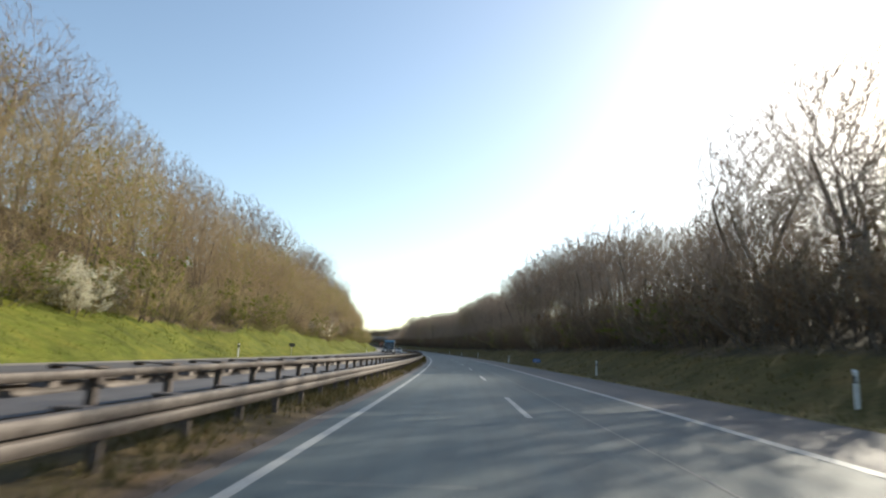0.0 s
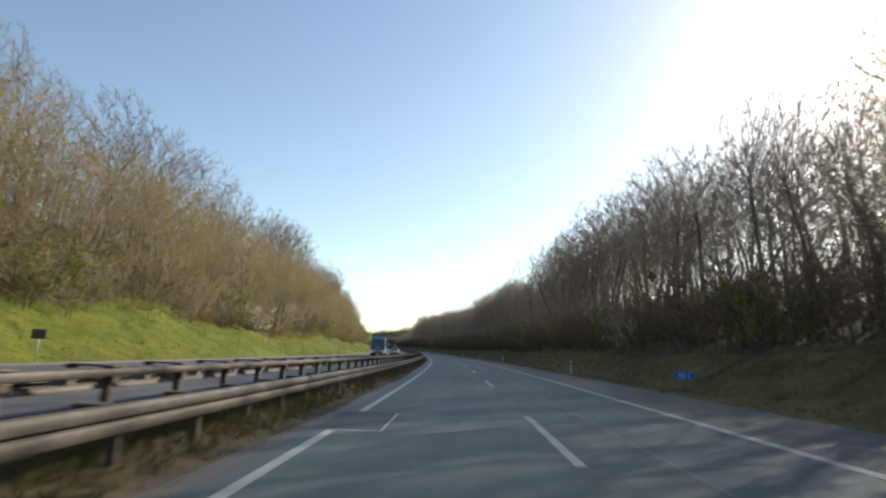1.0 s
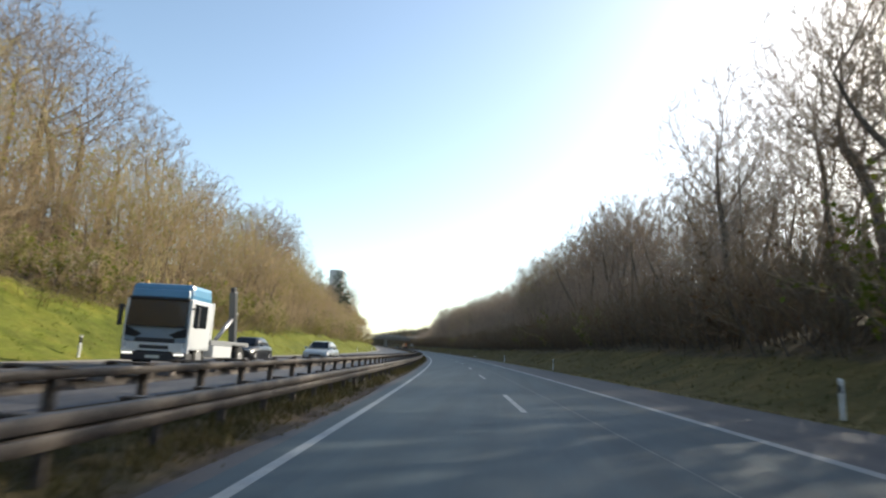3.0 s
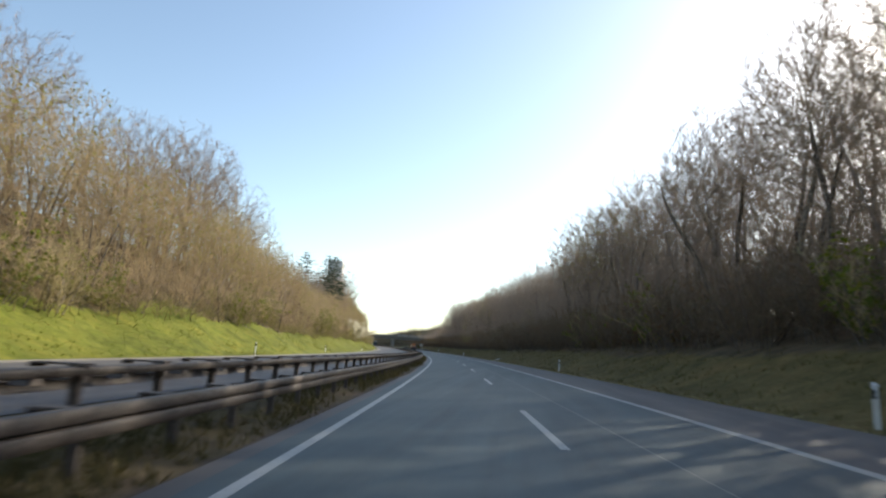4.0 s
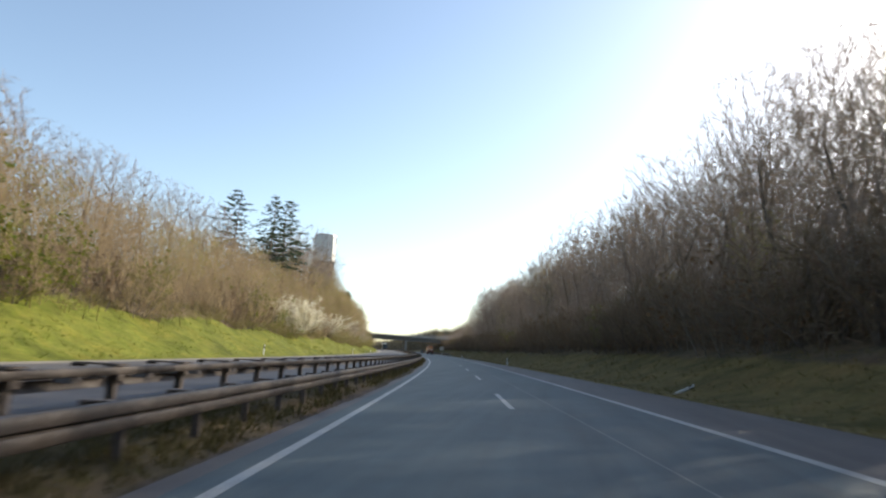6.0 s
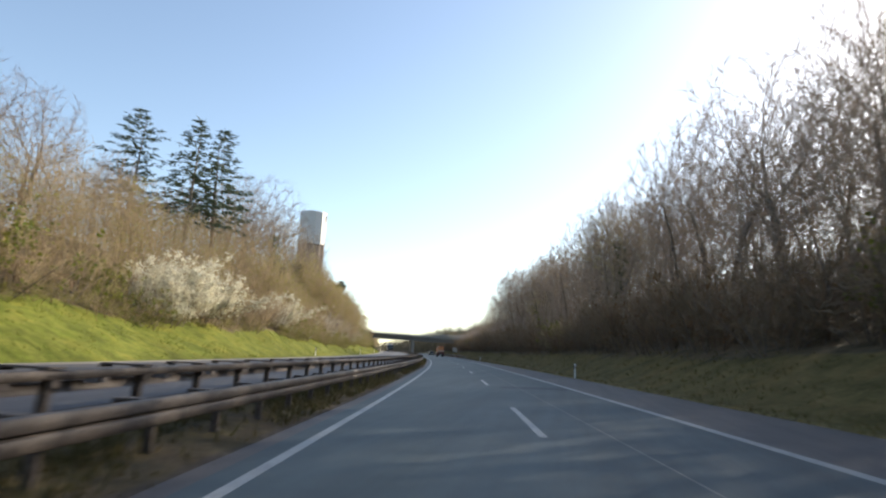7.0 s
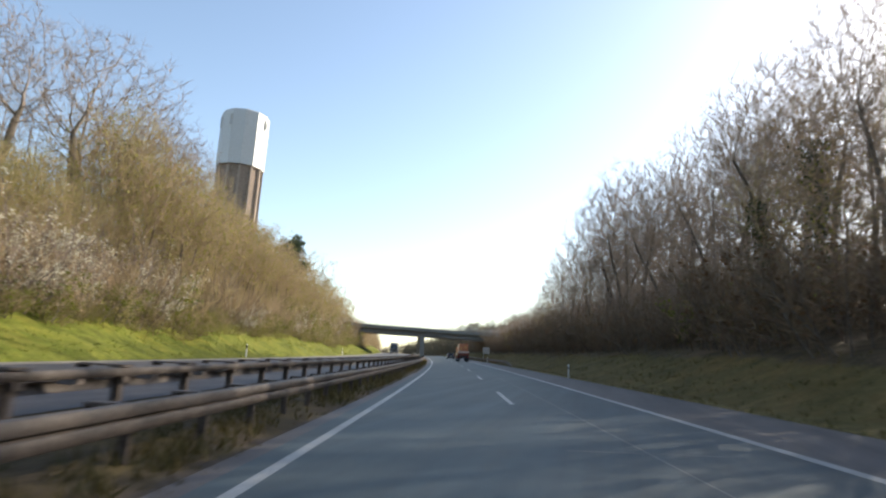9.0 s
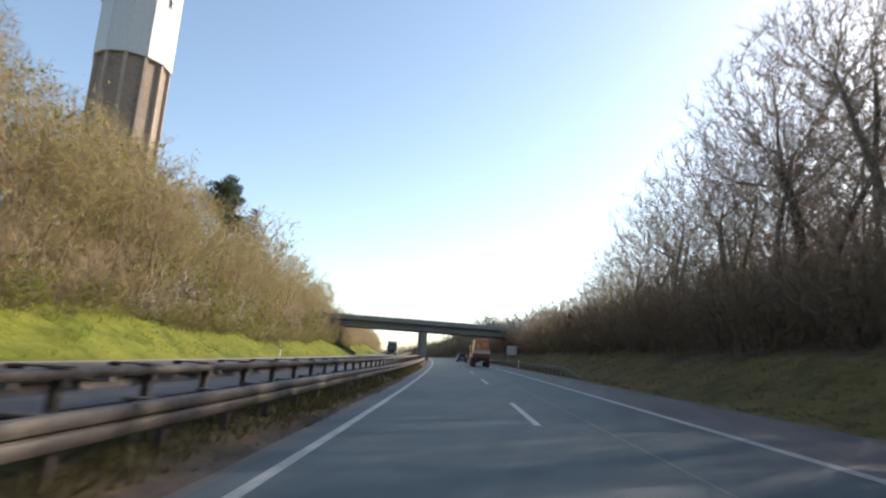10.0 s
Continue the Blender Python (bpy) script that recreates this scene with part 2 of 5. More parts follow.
def sweep(profile, s0, s1, step, closed=False):
    """A section in (u, dz) drawn along the road."""
    ss = np.linspace(s0, s1, max(2, int(round((s1 - s0) / step)) + 1))
    n = len(profile)
    S = np.repeat(ss, n)
    P = np.tile(np.array(profile), (len(ss), 1))
    v = W(S, P[:, 0], P[:, 1])
    k = n if closed else n - 1
    i = (np.arange(len(ss) - 1)[:, None] * n + np.arange(k)[None]).ravel()
    j = (np.arange(len(ss) - 1)[:, None] * n + (np.arange(k)[None] + 1) % n).ravel()
    return v, np.stack([i, j, j + n, i + n], 1), n, len(ss)


def box(bm, x0, x1, y0, y1, z0, z1, bevel=0.0, taper=0.0, mi=0):
    """A box with rounded edges added to a bmesh; taper draws the top in."""
    vs = [bm.verts.new((x, y, z)) for z, t in ((z0, 0), (z1, taper)) for x, y in ((x0 + t, y0 + t), (x1 - t, y0 + t), (x1 - t, y1 - t), (x0 + t, y1 - t))]
    fs = [bm.faces.new([vs[i] for i in f]) for f in ((3, 2, 1, 0), (4, 5, 6, 7), (0, 1, 5, 4), (1, 2, 6, 5), (2, 3, 7, 6), (3, 0, 4, 7))]
    for f in fs:
        f.material_index = mi
    if bevel:
        es = list({e for f in fs for e in f.edges})
        r = bmesh.ops.bevel(bm, geom=es, offset=bevel, segments=2, profile=0.6, affect="EDGES")
        for f in r["faces"]:
            f.material_index = mi


def cyl(bm, p0, p1, r0, r1=None, n=12, mi=0, caps=True):
    """A tapered rod between two places added to a bmesh."""
    p0, p1 = Vector(p0), Vector(p1)
    r1 = r0 if r1 is None else r1
    q = (p1 - p0).to_track_quat("Z", "Y")
    rings = []
    for p, r in ((p0, r0), (p1, r1)):
        rings.append([bm.verts.new(p + q @ Vector((r * math.cos(a), r * math.sin(a), 0))) for a in (2 * math.pi * i / n for i in range(n))])
    fs = [bm.faces.new((rings[0][i], rings[0][(i + 1) % n], rings[1][(i + 1) % n], rings[1][i])) for i in range(n)]
    if caps:
        fs += [bm.faces.new(rings[0][::-1]), bm.faces.new(rings[1])]
    for f in fs:
        f.material_index = mi
        f.smooth = len(f.verts) == 4


def bm_mesh(name, bm, mats):
    me = bpy.data.meshes.new(name)
    bmesh.ops.recalc_face_normals(bm, faces=bm.faces[:])
    bm.to_mesh(me)
    bm.free()
    for m in (mats if isinstance(mats, (list, tuple)) else [mats]):
        me.materials.append(m)
    return me


# ---- ground: one sheet to the horizon ----
def build_ground():
    ss = np.concatenate([np.arange(-1500, -100, 200.0), np.arange(-100, -20, 10.0), np.arange(-20, 560, 1.6), np.arange(560, 800, 12.0), np.arange(800, 3001, 200.0)])
    uu = np.concatenate([[-1400, -900, -500, -250, -140, -90, -65, -50], np.arange(-44, -20.5, 1.5), np.arange(-20.5, -15.9, 0.6), [-15.6, -15.4, -10.7, -6.0, -5.8, -5.2, -4.6, -4.1, -3.5, -3.2, -2.9, -2.6, -2.3, 2.7, 7.75, 7.95, 8.15],
                         np.arange(8.4, 13, 0.6), np.arange(13.2, 30, 1.6), [33, 38, 45, 55, 70, 100, 160, 300, 600, 1200, 2500]])
    S, U = np.meshgrid(ss, uu, indexing="ij")
    v = W(S, U, ground(S, U)).reshape(-1, 3)
    n = len(uu)
    i = (np.arange(len(ss) - 1)[:, None] * n + np.arange(n - 1)[None]).ravel()
    quads = np.stack([i, i + 1, i + n + 1, i + n], 1)
    wob = np.sin(S * 0.37) * 0.4 + np.sin(S * 0.11 + 2) * 0.6
    turf = np.clip((U + 21.6 - wob) / 1.6, 0, 1) * np.clip((-15.0 - U) / 0.3, 0, 1)
    dull = np.clip((13.2 + wob * 0.5 - U) / 1.6, 0, 1) * np.clip((U - 7.6) / 0.3, 0, 1) + 0.42 * np.clip((-2.65 - U) / 0.5, 0, 1) * np.clip((U + 6.2) / 0.3, 0, 1)
    soil = np.clip((-2.2 - U) / 0.1, 0, 1) * np.clip((U + 3.0) / 0.45, 0, 1)
    me = np_mesh("ground", v, [quads], M_GROUND, None, True)
    w = me.attributes.new("cover", "FLOAT_COLOR", "POINT")
    w.data.foreach_set("color", np.stack([turf, dull, soil, np.ones_like(soil)], -1).astype(np.float32).ravel())
    tagged(new("ground", me), "spring grass banks and leaf-covered wooded slopes", "ground", kind="structure")


build_ground()


# ---- carriageways and markings ----
def flat(off):
    return lambda u: CROSS * u + off


def build_roads():
    v, q = strip(-80, 1200, -2.36, 4.98, flat(0.0), 2.0, 4)
    tagged(new("road", np_mesh("road", v, [q], M_ROAD)), "blue-grey worn asphalt carriageway", "road", kind="structure")
    v, q = strip(-80, 1200, 4.98, 7.84, flat(0.0), 2.0, 3)
    tagged(new("road_shoulder", np_mesh("road_shoulder", v, [q], M_SHOULDER)), "paler brownish asphalt hard shoulder", "road", kind="structure")
    v, q = strip(-80, 1200, -2.66, -2.36, flat(-0.004), 2.0, 2)
    tagged(new("road_margin", np_mesh("road_margin", v, [q], M_SHOULDER)), "dusty brownish asphalt margin beside the median", "road", kind="structure")
    v, q = strip(-80, 700, -15.5, -14.35, lambda u: 0.139 + 0 * u, 2.0, 2)
    tagged(new("road_margin", np_mesh("road_margin", v, [q], M_SUNEDGE)), "pale edge of the oncoming carriageway, sunlight in its colour", "road", kind="structure")
    v, q = strip(-80, 1200, -15.55, -5.85, lambda u: 0.135 + 0 * u, 2.0, 3)
    tagged(new("road_oncoming", np_mesh("road_oncoming", v, [q], M_OPP)), "grey asphalt carriageway for oncoming traffic", "road", kind="structure")
    # solid edge lines, worn narrow seam
    for name, label, m, u, w, spans in (
            ("edge_line", "solid white line along the median", M_PAINT, -1.975, 0.15, [(-80, 48.9), (52.1, 700)]),
            ("edge_line", "solid white line along the hard shoulder", M_PAINT, 4.885, 0.22, [(-80, 700)]),
            ("road_seam", "thin pale sealed joint in the asphalt", M_SEAM, 2.64, 0.035, [(-80, 700)])):
        vs, qs, base = [], [], 0
        for a, b in spans:
            v, q = strip(a, b, u - w / 2, u + w / 2, flat(0.004), 2.0)
            vs.append(v)
            qs.append(q + base)
            base += len(v)
        tagged(new(name, np_mesh(name, np.concatenate(vs), [np.concatenate(qs)], m)), label, "road marking", kind="structure")
    lane = tagged(new("lane_line"), "dashed white lane line on the asphalt", "road marking", kind="structure")
    k = -3
    while 1.463 + k * 16.841 < 620:
        far = 1.463 + k * 16.841
        v, q = strip(far - 5.653, far, 1.474 - 0.07, 1.474 + 0.07, flat(0.004), 2.0)
        part("dash", np_mesh("dash", v, [q], M_PAINT), lane)
        k += 1
    # patched repairs across the lanes
    for s, u0, u1, ln in ((49.0, -2.3, -1.19, 2.9), (204.8, -2.3, -1.7, 0.9), (297.0, 1.9, 4.7, 1.2), (412, -2.2, -1.6, 0.8)):
        v, q = strip(s, s + ln, u0, u1, flat(0.003), 1.0)
        tagged(new("road_patch", np_mesh("road_patch", v, [q], M_PATCH)), "dark repaired patch of asphalt", "road patch", kind="structure")
    # thin cross joints
    rnd = random.Random(4)
    s = 6.0
    while s < 520:
        u0 = rnd.choice((-2.2, -1.6, 1.5, 1.6))
        v, q = strip(s, s + 0.05, u0, u0 + rnd.uniform(1.2, 3.2), flat(0.003), 0.05, 4)
        tagged(new("road_seam", np_mesh("road_seam", v, [q], M_SEAM)), "thin sealed cross joint in the asphalt", "road seam", kind="structure")
        s += rnd.uniform(14, 30)
    # outline of the sawn repair
    v, q = strip(49.0, 51.8, -1.21, -1.17, flat(0.005), 1.0)
    tagged(new("road_seam", np_mesh("road_seam", v, [q], M_PAINT)), "pale outline of a sawn asphalt repair", "road seam", kind="structure")
    v, q = strip(48.9, 48.98, -1.9, -1.17, flat(0.005), 0.05)
    tagged(new("road_seam", np_mesh("road_seam", v, [q], M_PAINT)), "pale outline of a sawn asphalt repair", "road seam", kind="structure")


build_roads()


# ---- guard rails ----
STEP = 1.8705


def w_section(u, top, face):
    """The section of a W-beam, 0.29 m high, with its flat ridges towards face."""
    f = face
    pts = [(0.0, 0.0), (0.062, -0.002), (0.078, -0.012), (0.084, -0.118), (0.074, -0.130), (0.014, -0.143), (0.014, -0.149), (0.070, -0.162), (0.082, -0.174), (0.078, -0.278), (0.062, -0.288), (0.0, -0.290)]
    out = [(u + f * a, top + b) for a, b in pts]
    return out + [(a - f * 0.006, b) for a, b in out[::-1]]


def post_mesh(name, depth, width, height, m):
    bm = bmesh.new()
    # a sigma-shaped steel post: web and two flanges
    box(bm, -depth / 2, depth / 2, -0.004, 0.004, -0.4, height)
    for x in (-depth / 2, depth / 2):
        box(bm, x - 0.004, x + 0.004, -width / 2, width / 2, -0.4, height - 0.001)
    return bm_mesh(name, bm, m)


def guard_rail(label, u, top, face, s0, s1, post_u, post_top, group):
    thing = tagged(new("guard_rail"), label, "guard rail", group)
    s = s0
    while s < s1:
        v, q, n, r = sweep(w_section(u, top, face), s, s + 2 * STEP + 0.12, STEP, True)
        part("beam", np_mesh("beam", v, [q], M_STEEL, None, False), thing)
        s += 2 * STEP
    me = post_mesh("post", 0.10, 0.055, post_top + 0.05, M_STEELDARK)
    bm = bmesh.new()
    # flat cap plate over the post, reaching back from the beam
    back = -face
    box(bm, min(0.02 * back, 0.40 * back), max(0.02 * back, 0.40 * back), -0.12, 0.12, top - 0.052, top - 0.026)
    box(bm, min(0.36 * back, 0.40 * back), max(0.36 * back, 0.40 * back), -0.12, 0.12, top - 0.12, top - 0.05)
    cap = bm_mesh("cap_plate", bm, M_STEELDARK)
    s = s0 + 0.91
    while s < s1:
        p = part("post", me, thing, m=at_road(s, post_u, 0.0))
        part("cap_plate", cap, p)
        s += STEP
    return thing


def build_barrier():
    guard_rail("galvanised W-beam guard rail on the median, weathered", -3.26, 0.62, 1, -12, 480, -3.33, 0.56, "median barriers")
    # the higher box rail behind it, on its own posts, with the oncoming side's beam
    thing = tagged(new("box_rail_barrier"), "steel box-rail barrier with brackets on the median", "guard rail", "median barriers")
    s = -14.0
    while s < 560:
        sec = [(-4.31, 0.765), (-4.19, 0.765), (-4.175, 0.78), (-4.175, 0.855), (-4.19, 0.87), (-4.31, 0.87), (-4.325, 0.855), (-4.325, 0.78)]
        v, q, n, r = sweep(sec, s, s + 2 * STEP - 0.02, STEP, True)
        part("box_beam", np_mesh("box_beam", v, [q], M_STEEL), thing)
        v, q, n, r = sweep(w_section(-5.05, 0.80, -1), s, s + 2 * STEP + 0.1, STEP, True)
        part("beam", np_mesh("beam", v, [q], M_STEEL), thing)
        s += 2 * STEP
    me = post_mesh("post", 0.09, 0.09, 0.765, M_STEELDARK)
    bm = bmesh.new()
    # cap plate over the box rail with a curled end, and the arm that carries the far beam
    box(bm, -0.47, 0.09, -0.13, 0.13, 0.882, 0.905)
    box(bm, -0.50, -0.462, -0.13, 0.13, 0.845, 0.895)
    box(bm, -0.09, -0.03, -0.10, 0.10, 0.866, 0.884)
    box(bm, -0.50, -0.05, -0.04, 0.04, 0.71, 0.735)
    box(bm, 0.05, 0.09, -0.06, 0.06, 0.69, 0.77)
    arm = bm_mesh("bracket", bm, M_STEELDARK)
    bm = bmesh.new()
    box(bm, -0.70, -0.48, -0.13, 0.13, 0.63, 0.735, 0.0, 0.04)
    spacer = bm_mesh("spacer", bm, M_STEELDARK)
    s = -13.46
    while s < 540:
        part("post", me, thing, m=at_road(s, -4.25, 0.0))
        if s < 430:
            arm_ob = part("bracket", arm, thing, m=at_road(s + 0.02, -4.25, 0.0))
            part("spacer", spacer, arm_ob)
        s += STEP


build_barrier()


# ---- woods: bare trees, thickets, blossom ----
def unit(v):
    return v / np.maximum(np.linalg.norm(v, axis=-1, keepdims=True), 1e-9)


def limbs(rng, start, way, length, k, wander, lift):
    """Bent lines that grow from start: (n, k+1, 3)."""
    pts, d = [start], way
    for j in range(k):
        d = unit(d + rng.normal(0, wander, d.shape) + np.array([0, 0, lift]))
        pts.append(pts[-1] + d * (length / k)[:, None])
    return np.stack(pts, 1)


def sprout(rng, lines, per, lo, hi, a0, a1):
    """Places and ways for per children on each line, at a0 to a1 degrees from it."""
    n, k = lines.shape[0], lines.shape[1] - 1
    t = (lo + (hi - lo) * (np.arange(per)[None] + rng.random((n, per))) / per).ravel()
    own = np.repeat(np.arange(n), per)
    x = np.clip(t * k, 0, k - 1e-6)
    i = x.astype(int)
    a, b = lines[own, i], lines[own, i + 1]
    at = a + (b - a) * (x - i)[:, None]
    d = unit(b - a)
    side = unit(np.cross(d, rng.normal(0, 1, d.shape)))
    ang = np.radians(rng.uniform(a0, a1, len(d)))[:, None]
    return at, unit(d * np.cos(ang) + side * np.sin(ang)), t, own


class Wood:
    """Collects tubes and cones into arrays."""

    def __init__(self):
        self.v, self.q, self.t, self.n = [], [], [], 0

    def tubes(self, lines, r0, r1, m, r=None):
        n, k1 = lines.shape[:2]
        d = unit(lines[:, -1] - lines[:, 0])
        ref = np.where(np.abs(d[:, 2:3]) > 0.9, np.array([[1.0, 0, 0]]), np.array([[0, 0, 1.0]]))
        a = unit(np.cross(d, ref))
        b = np.cross(d, a)
        f = np.linspace(0, 1, k1)[None]
        r = r0[:, None] * (1 - f) + r1[:, None] * f if r is None else r
        ang = 2 * np.pi * np.arange(m) / m
        ring = a[:, None, None] * np.cos(ang)[None, None, :, None] + b[:, None, None] * np.sin(ang)[None, None, :, None]
        v = lines[:, :, None] + ring * r[:, :, None, None]
        base = self.n + np.arange(n)[:, None, None] * k1 * m + np.arange(k1 - 1)[None, :, None] * m
        j = np.arange(m)[None, None]
        j2 = (j + 1) % m
        self.q.append(np.stack(np.broadcast_arrays(base + j, base + j2, base + m + j2, base + m + j), -1).reshape(-1, 4))
        self.v.append(v.reshape(-1, 3))
        self.n += n * k1 * m

    def ribbons(self, rng, lines, w):
        """Thin branches: one narrow folded strip each."""
        n, k1 = lines.shape[:2]
        d = unit(lines[:, -1] - lines[:, 0])
        a = unit(np.cross(d, rng.normal(0, 1, d.shape)))
        f = np.linspace(1, 0.35, k1)[None, :, None]
        off = a[:, None] * f * np.reshape(w, (-1, 1, 1)) / 2
        v = np.stack([lines - off, lines + off], 2)
        i = self.n + (np.arange(n)[:, None] * k1 * 2 + np.arange(k1 - 1)[None] * 2).ravel()
        self.q.append(np.stack([i, i + 1, i + 3, i + 2], 1))
        self.v.append(v.reshape(-1, 3))
        self.n += n * k1 * 2

    def blades(self, rng, start, tip, w):
        """Twigs: a sliver each, turned at random."""
        d = unit(tip - start)
        a = unit(np.cross(d, rng.normal(0, 1, d.shape))) * np.reshape(w, (-1, 1)) / 2
        self.t.append(self.n + np.arange(len(start) * 3).reshape(-1, 3))
        self.v.append(np.stack([start - a, start + a, tip], 1).reshape(-1, 3))
        self.n += len(start) * 3

    def flakes(self, rng, at, size):
        """Small leaf or petal quads, folded a little."""
        n = len(at)
        d = unit(rng.normal(0, 1, (n, 3)))
        e = unit(np.cross(d, rng.normal(0, 1, (n, 3))))
        s = (size * rng.uniform(0.6, 1.3, n))[:, None]
        v = np.stack([at - d * s, at + e * s * 0.6, at + d * s, at - e * s * 0.6], 1)
        i = self.n + np.arange(n)[:, None] * 4
        self.t.append(np.concatenate([i + [0, 1, 2], i + [0, 2, 3]], 0))
        self.v.append(v.reshape(-1, 3))
        self.n += n * 4

    def arrays(self):
        q = np.concatenate(self.q) if self.q else np.zeros((0, 4), int)
        t = np.concatenate(self.t) if self.t else np.zeros((0, 3), int)
        return np.concatenate(self.v), q, t

    def mesh(self, name, m, smooth=False):
        v, q, t = self.arrays()
        return np_mesh(name, v, [q, t], m, None, smooth)


def crown_cloud(rng, height, radius, clear, count, widest=0.52, lobes=9):
    """Places that fill an uneven rounded crown, closer together towards its outside."""
    d = unit(rng.normal(0, 1, (count, 3)))
    bump = unit(rng.normal(0, 1, (lobes, 3)))
    size = 0.76 + 0.34 * np.max(np.clip(d @ bump.T, 0, 1) ** 3 * rng.uniform(0.6, 1.0, lobes)[None], axis=1)
    r = rng.random(count) ** 0.27 * size
    zc = height * (clear + (1 - clear) * widest)
    hz = np.where(d[:, 2] > 0, height - zc, zc - height * clear)
    return np.stack([d[:, 0] * radius * r, d[:, 1] * radius * r, zc + d[:, 2] * hz * r / size.max()], 1)


def colonise(rng, cloud, trunk, step, rise=0.5, up=0.10, kill=1.25, wander=0.10):
    """Branches that grow from the trunk's places towards the cloud. Returns nodes and the parent of each."""
    pos, par = [p for p in trunk], [-1] + list(range(len(trunk) - 1))

    def far(p, q):
        v = q[:, None] - p[None]
        h = np.hypot(v[..., 0], v[..., 1])
        return np.sqrt(h ** 2 + (v[..., 2] - rise * h) ** 2 * 0.8)
    first = max(1, len(trunk) // 3)
    d = far(np.array(pos[first:]), cloud)
    near, best = d.argmin(1) + first, d.min(1)
    last = {}
    for _ in range(60):
        if not len(cloud):
            break
        fresh = []
        for i in np.unique(near):
            v = unit(cloud[near == i] - pos[i]).mean(0)
            v = unit(v + rng.normal(0, wander, 3) + np.array([0, 0, up]))
            p = pos[i] + v * step
            if i in last and np.linalg.norm(p - last[i]) < 0.45 * step:
                continue
            last[i] = p
            fresh.append((p, i))
        if not fresh:
            break
        k0 = len(pos)
        pos += [p for p, i in fresh]
        par += [i for p, i in fresh]
        d = far(np.array(pos[k0:]), cloud)
        nb, nd = d.argmin(1) + k0, d.min(1)
        near, best = np.where(nd < best, nb, near), np.minimum(nd, best)
        keep = best > kill * step
        cloud, near, best = cloud[keep], near[keep], best[keep]
    return np.array(pos), np.array(par)


def grow_tree(seed, height, radius, trunk_r, clear, points, step, leader=0.6, stems=1, sprays=3, twig=0.7, wide=0.016, lean=0.04, fine=0.011, rise=0.5, widest=0.52, sway=0.05):
    """A bare broad-leaved tree: trunk, limbs that divide down to a rounded crown of fine twigs. Returns trunk, crown, twig tips."""
    rng = np.random.default_rng(seed)
    trunk, crown, tips = Wood(), Wood(), []
    cloud = crown_cloud(rng, height, radius, clear, points, widest)
    share = rng.integers(0, stems, points)
    for k in range(stems):
        a = 2 * np.pi * (k + rng.random() * 0.5) / stems
        out = (0.10 + 0.16 * rng.random()) * (stems > 1)
        base = np.array([[math.cos(a) * 0.25 * (stems > 1), math.sin(a) * 0.25 * (stems > 1), -0.5]])
        way = unit(np.array([[math.cos(a) * out + rng.normal(0, lean), math.sin(a) * out + rng.normal(0, lean), 1.0]]))
        n = max(4, int(height * leader / (step * 1.3)))
        tr = limbs(rng, base, way, np.array([height * leader]), n, sway, 0.02)[0]
        pos, par = colonise(rng, cloud[share == k], tr, step, rise)
        # thickness from the number of twigs that each piece carries
        r = np.zeros(len(pos))
        for i in range(len(pos) - 1, 0, -1):
            if r[i] == 0:
                r[i] = fine ** 2.1
            r[par[i]] += r[i]
        r = np.maximum(r, fine ** 2.1) ** (1 / 2.1)
        base_r = trunk_r / math.sqrt(stems)
        r = np.where(r > 3 * fine, 3 * fine + (r - 3 * fine) * (base_r - 3 * fine) / max(r.max() - 3 * fine, 1e-6), r)
        main = np.arange(len(pos)) < len(tr)
        r[:2] *= 1.25
        trunk.tubes(tr[None], None, None, 7 if stems == 1 else 5, r[None, :len(tr)])
        e = np.where(~main)[0]
        p0, p1 = pos[par[e]], pos[e]
        r1 = r[e]
        r0 = np.minimum(r[par[e]], r1 * 1.45)
        thick = r1 > 0.028
        seg = np.stack([p0, p1 + (p1 - p0) * 0.06], 1)
        if thick.any():
            crown.tubes(seg[thick], None, None, 4, np.stack([r0, r1], 1)[thick])
        crown.ribbons(rng, seg[~thick], 2.3 * r0[~thick])
        # fine twigs on the thin pieces
        thin_e = np.where(r1 < 2.6 * fine)[0]
        if sprays:
            own = np.repeat(thin_e, sprays)
            f = rng.random((len(own), 1))
            at = p0[own] * (1 - f) + p1[own] * f
            c = np.array([0, 0, height * (clear + (1 - clear) * 0.25)])
            d = unit(unit(p1[own] - p0[own]) * 0.8 + unit(at - c) * 0.45 + rng.normal(0, 0.5, at.shape) + [0, 0, 0.15])
            tip = at + d * (twig * rng.uniform(0.5, 1.15, len(at)))[:, None]
            crown.blades(rng, at, tip, np.full(len(at), wide))
            tips += [tip, (at + tip) / 2]
    return trunk, crown, np.concatenate(tips)


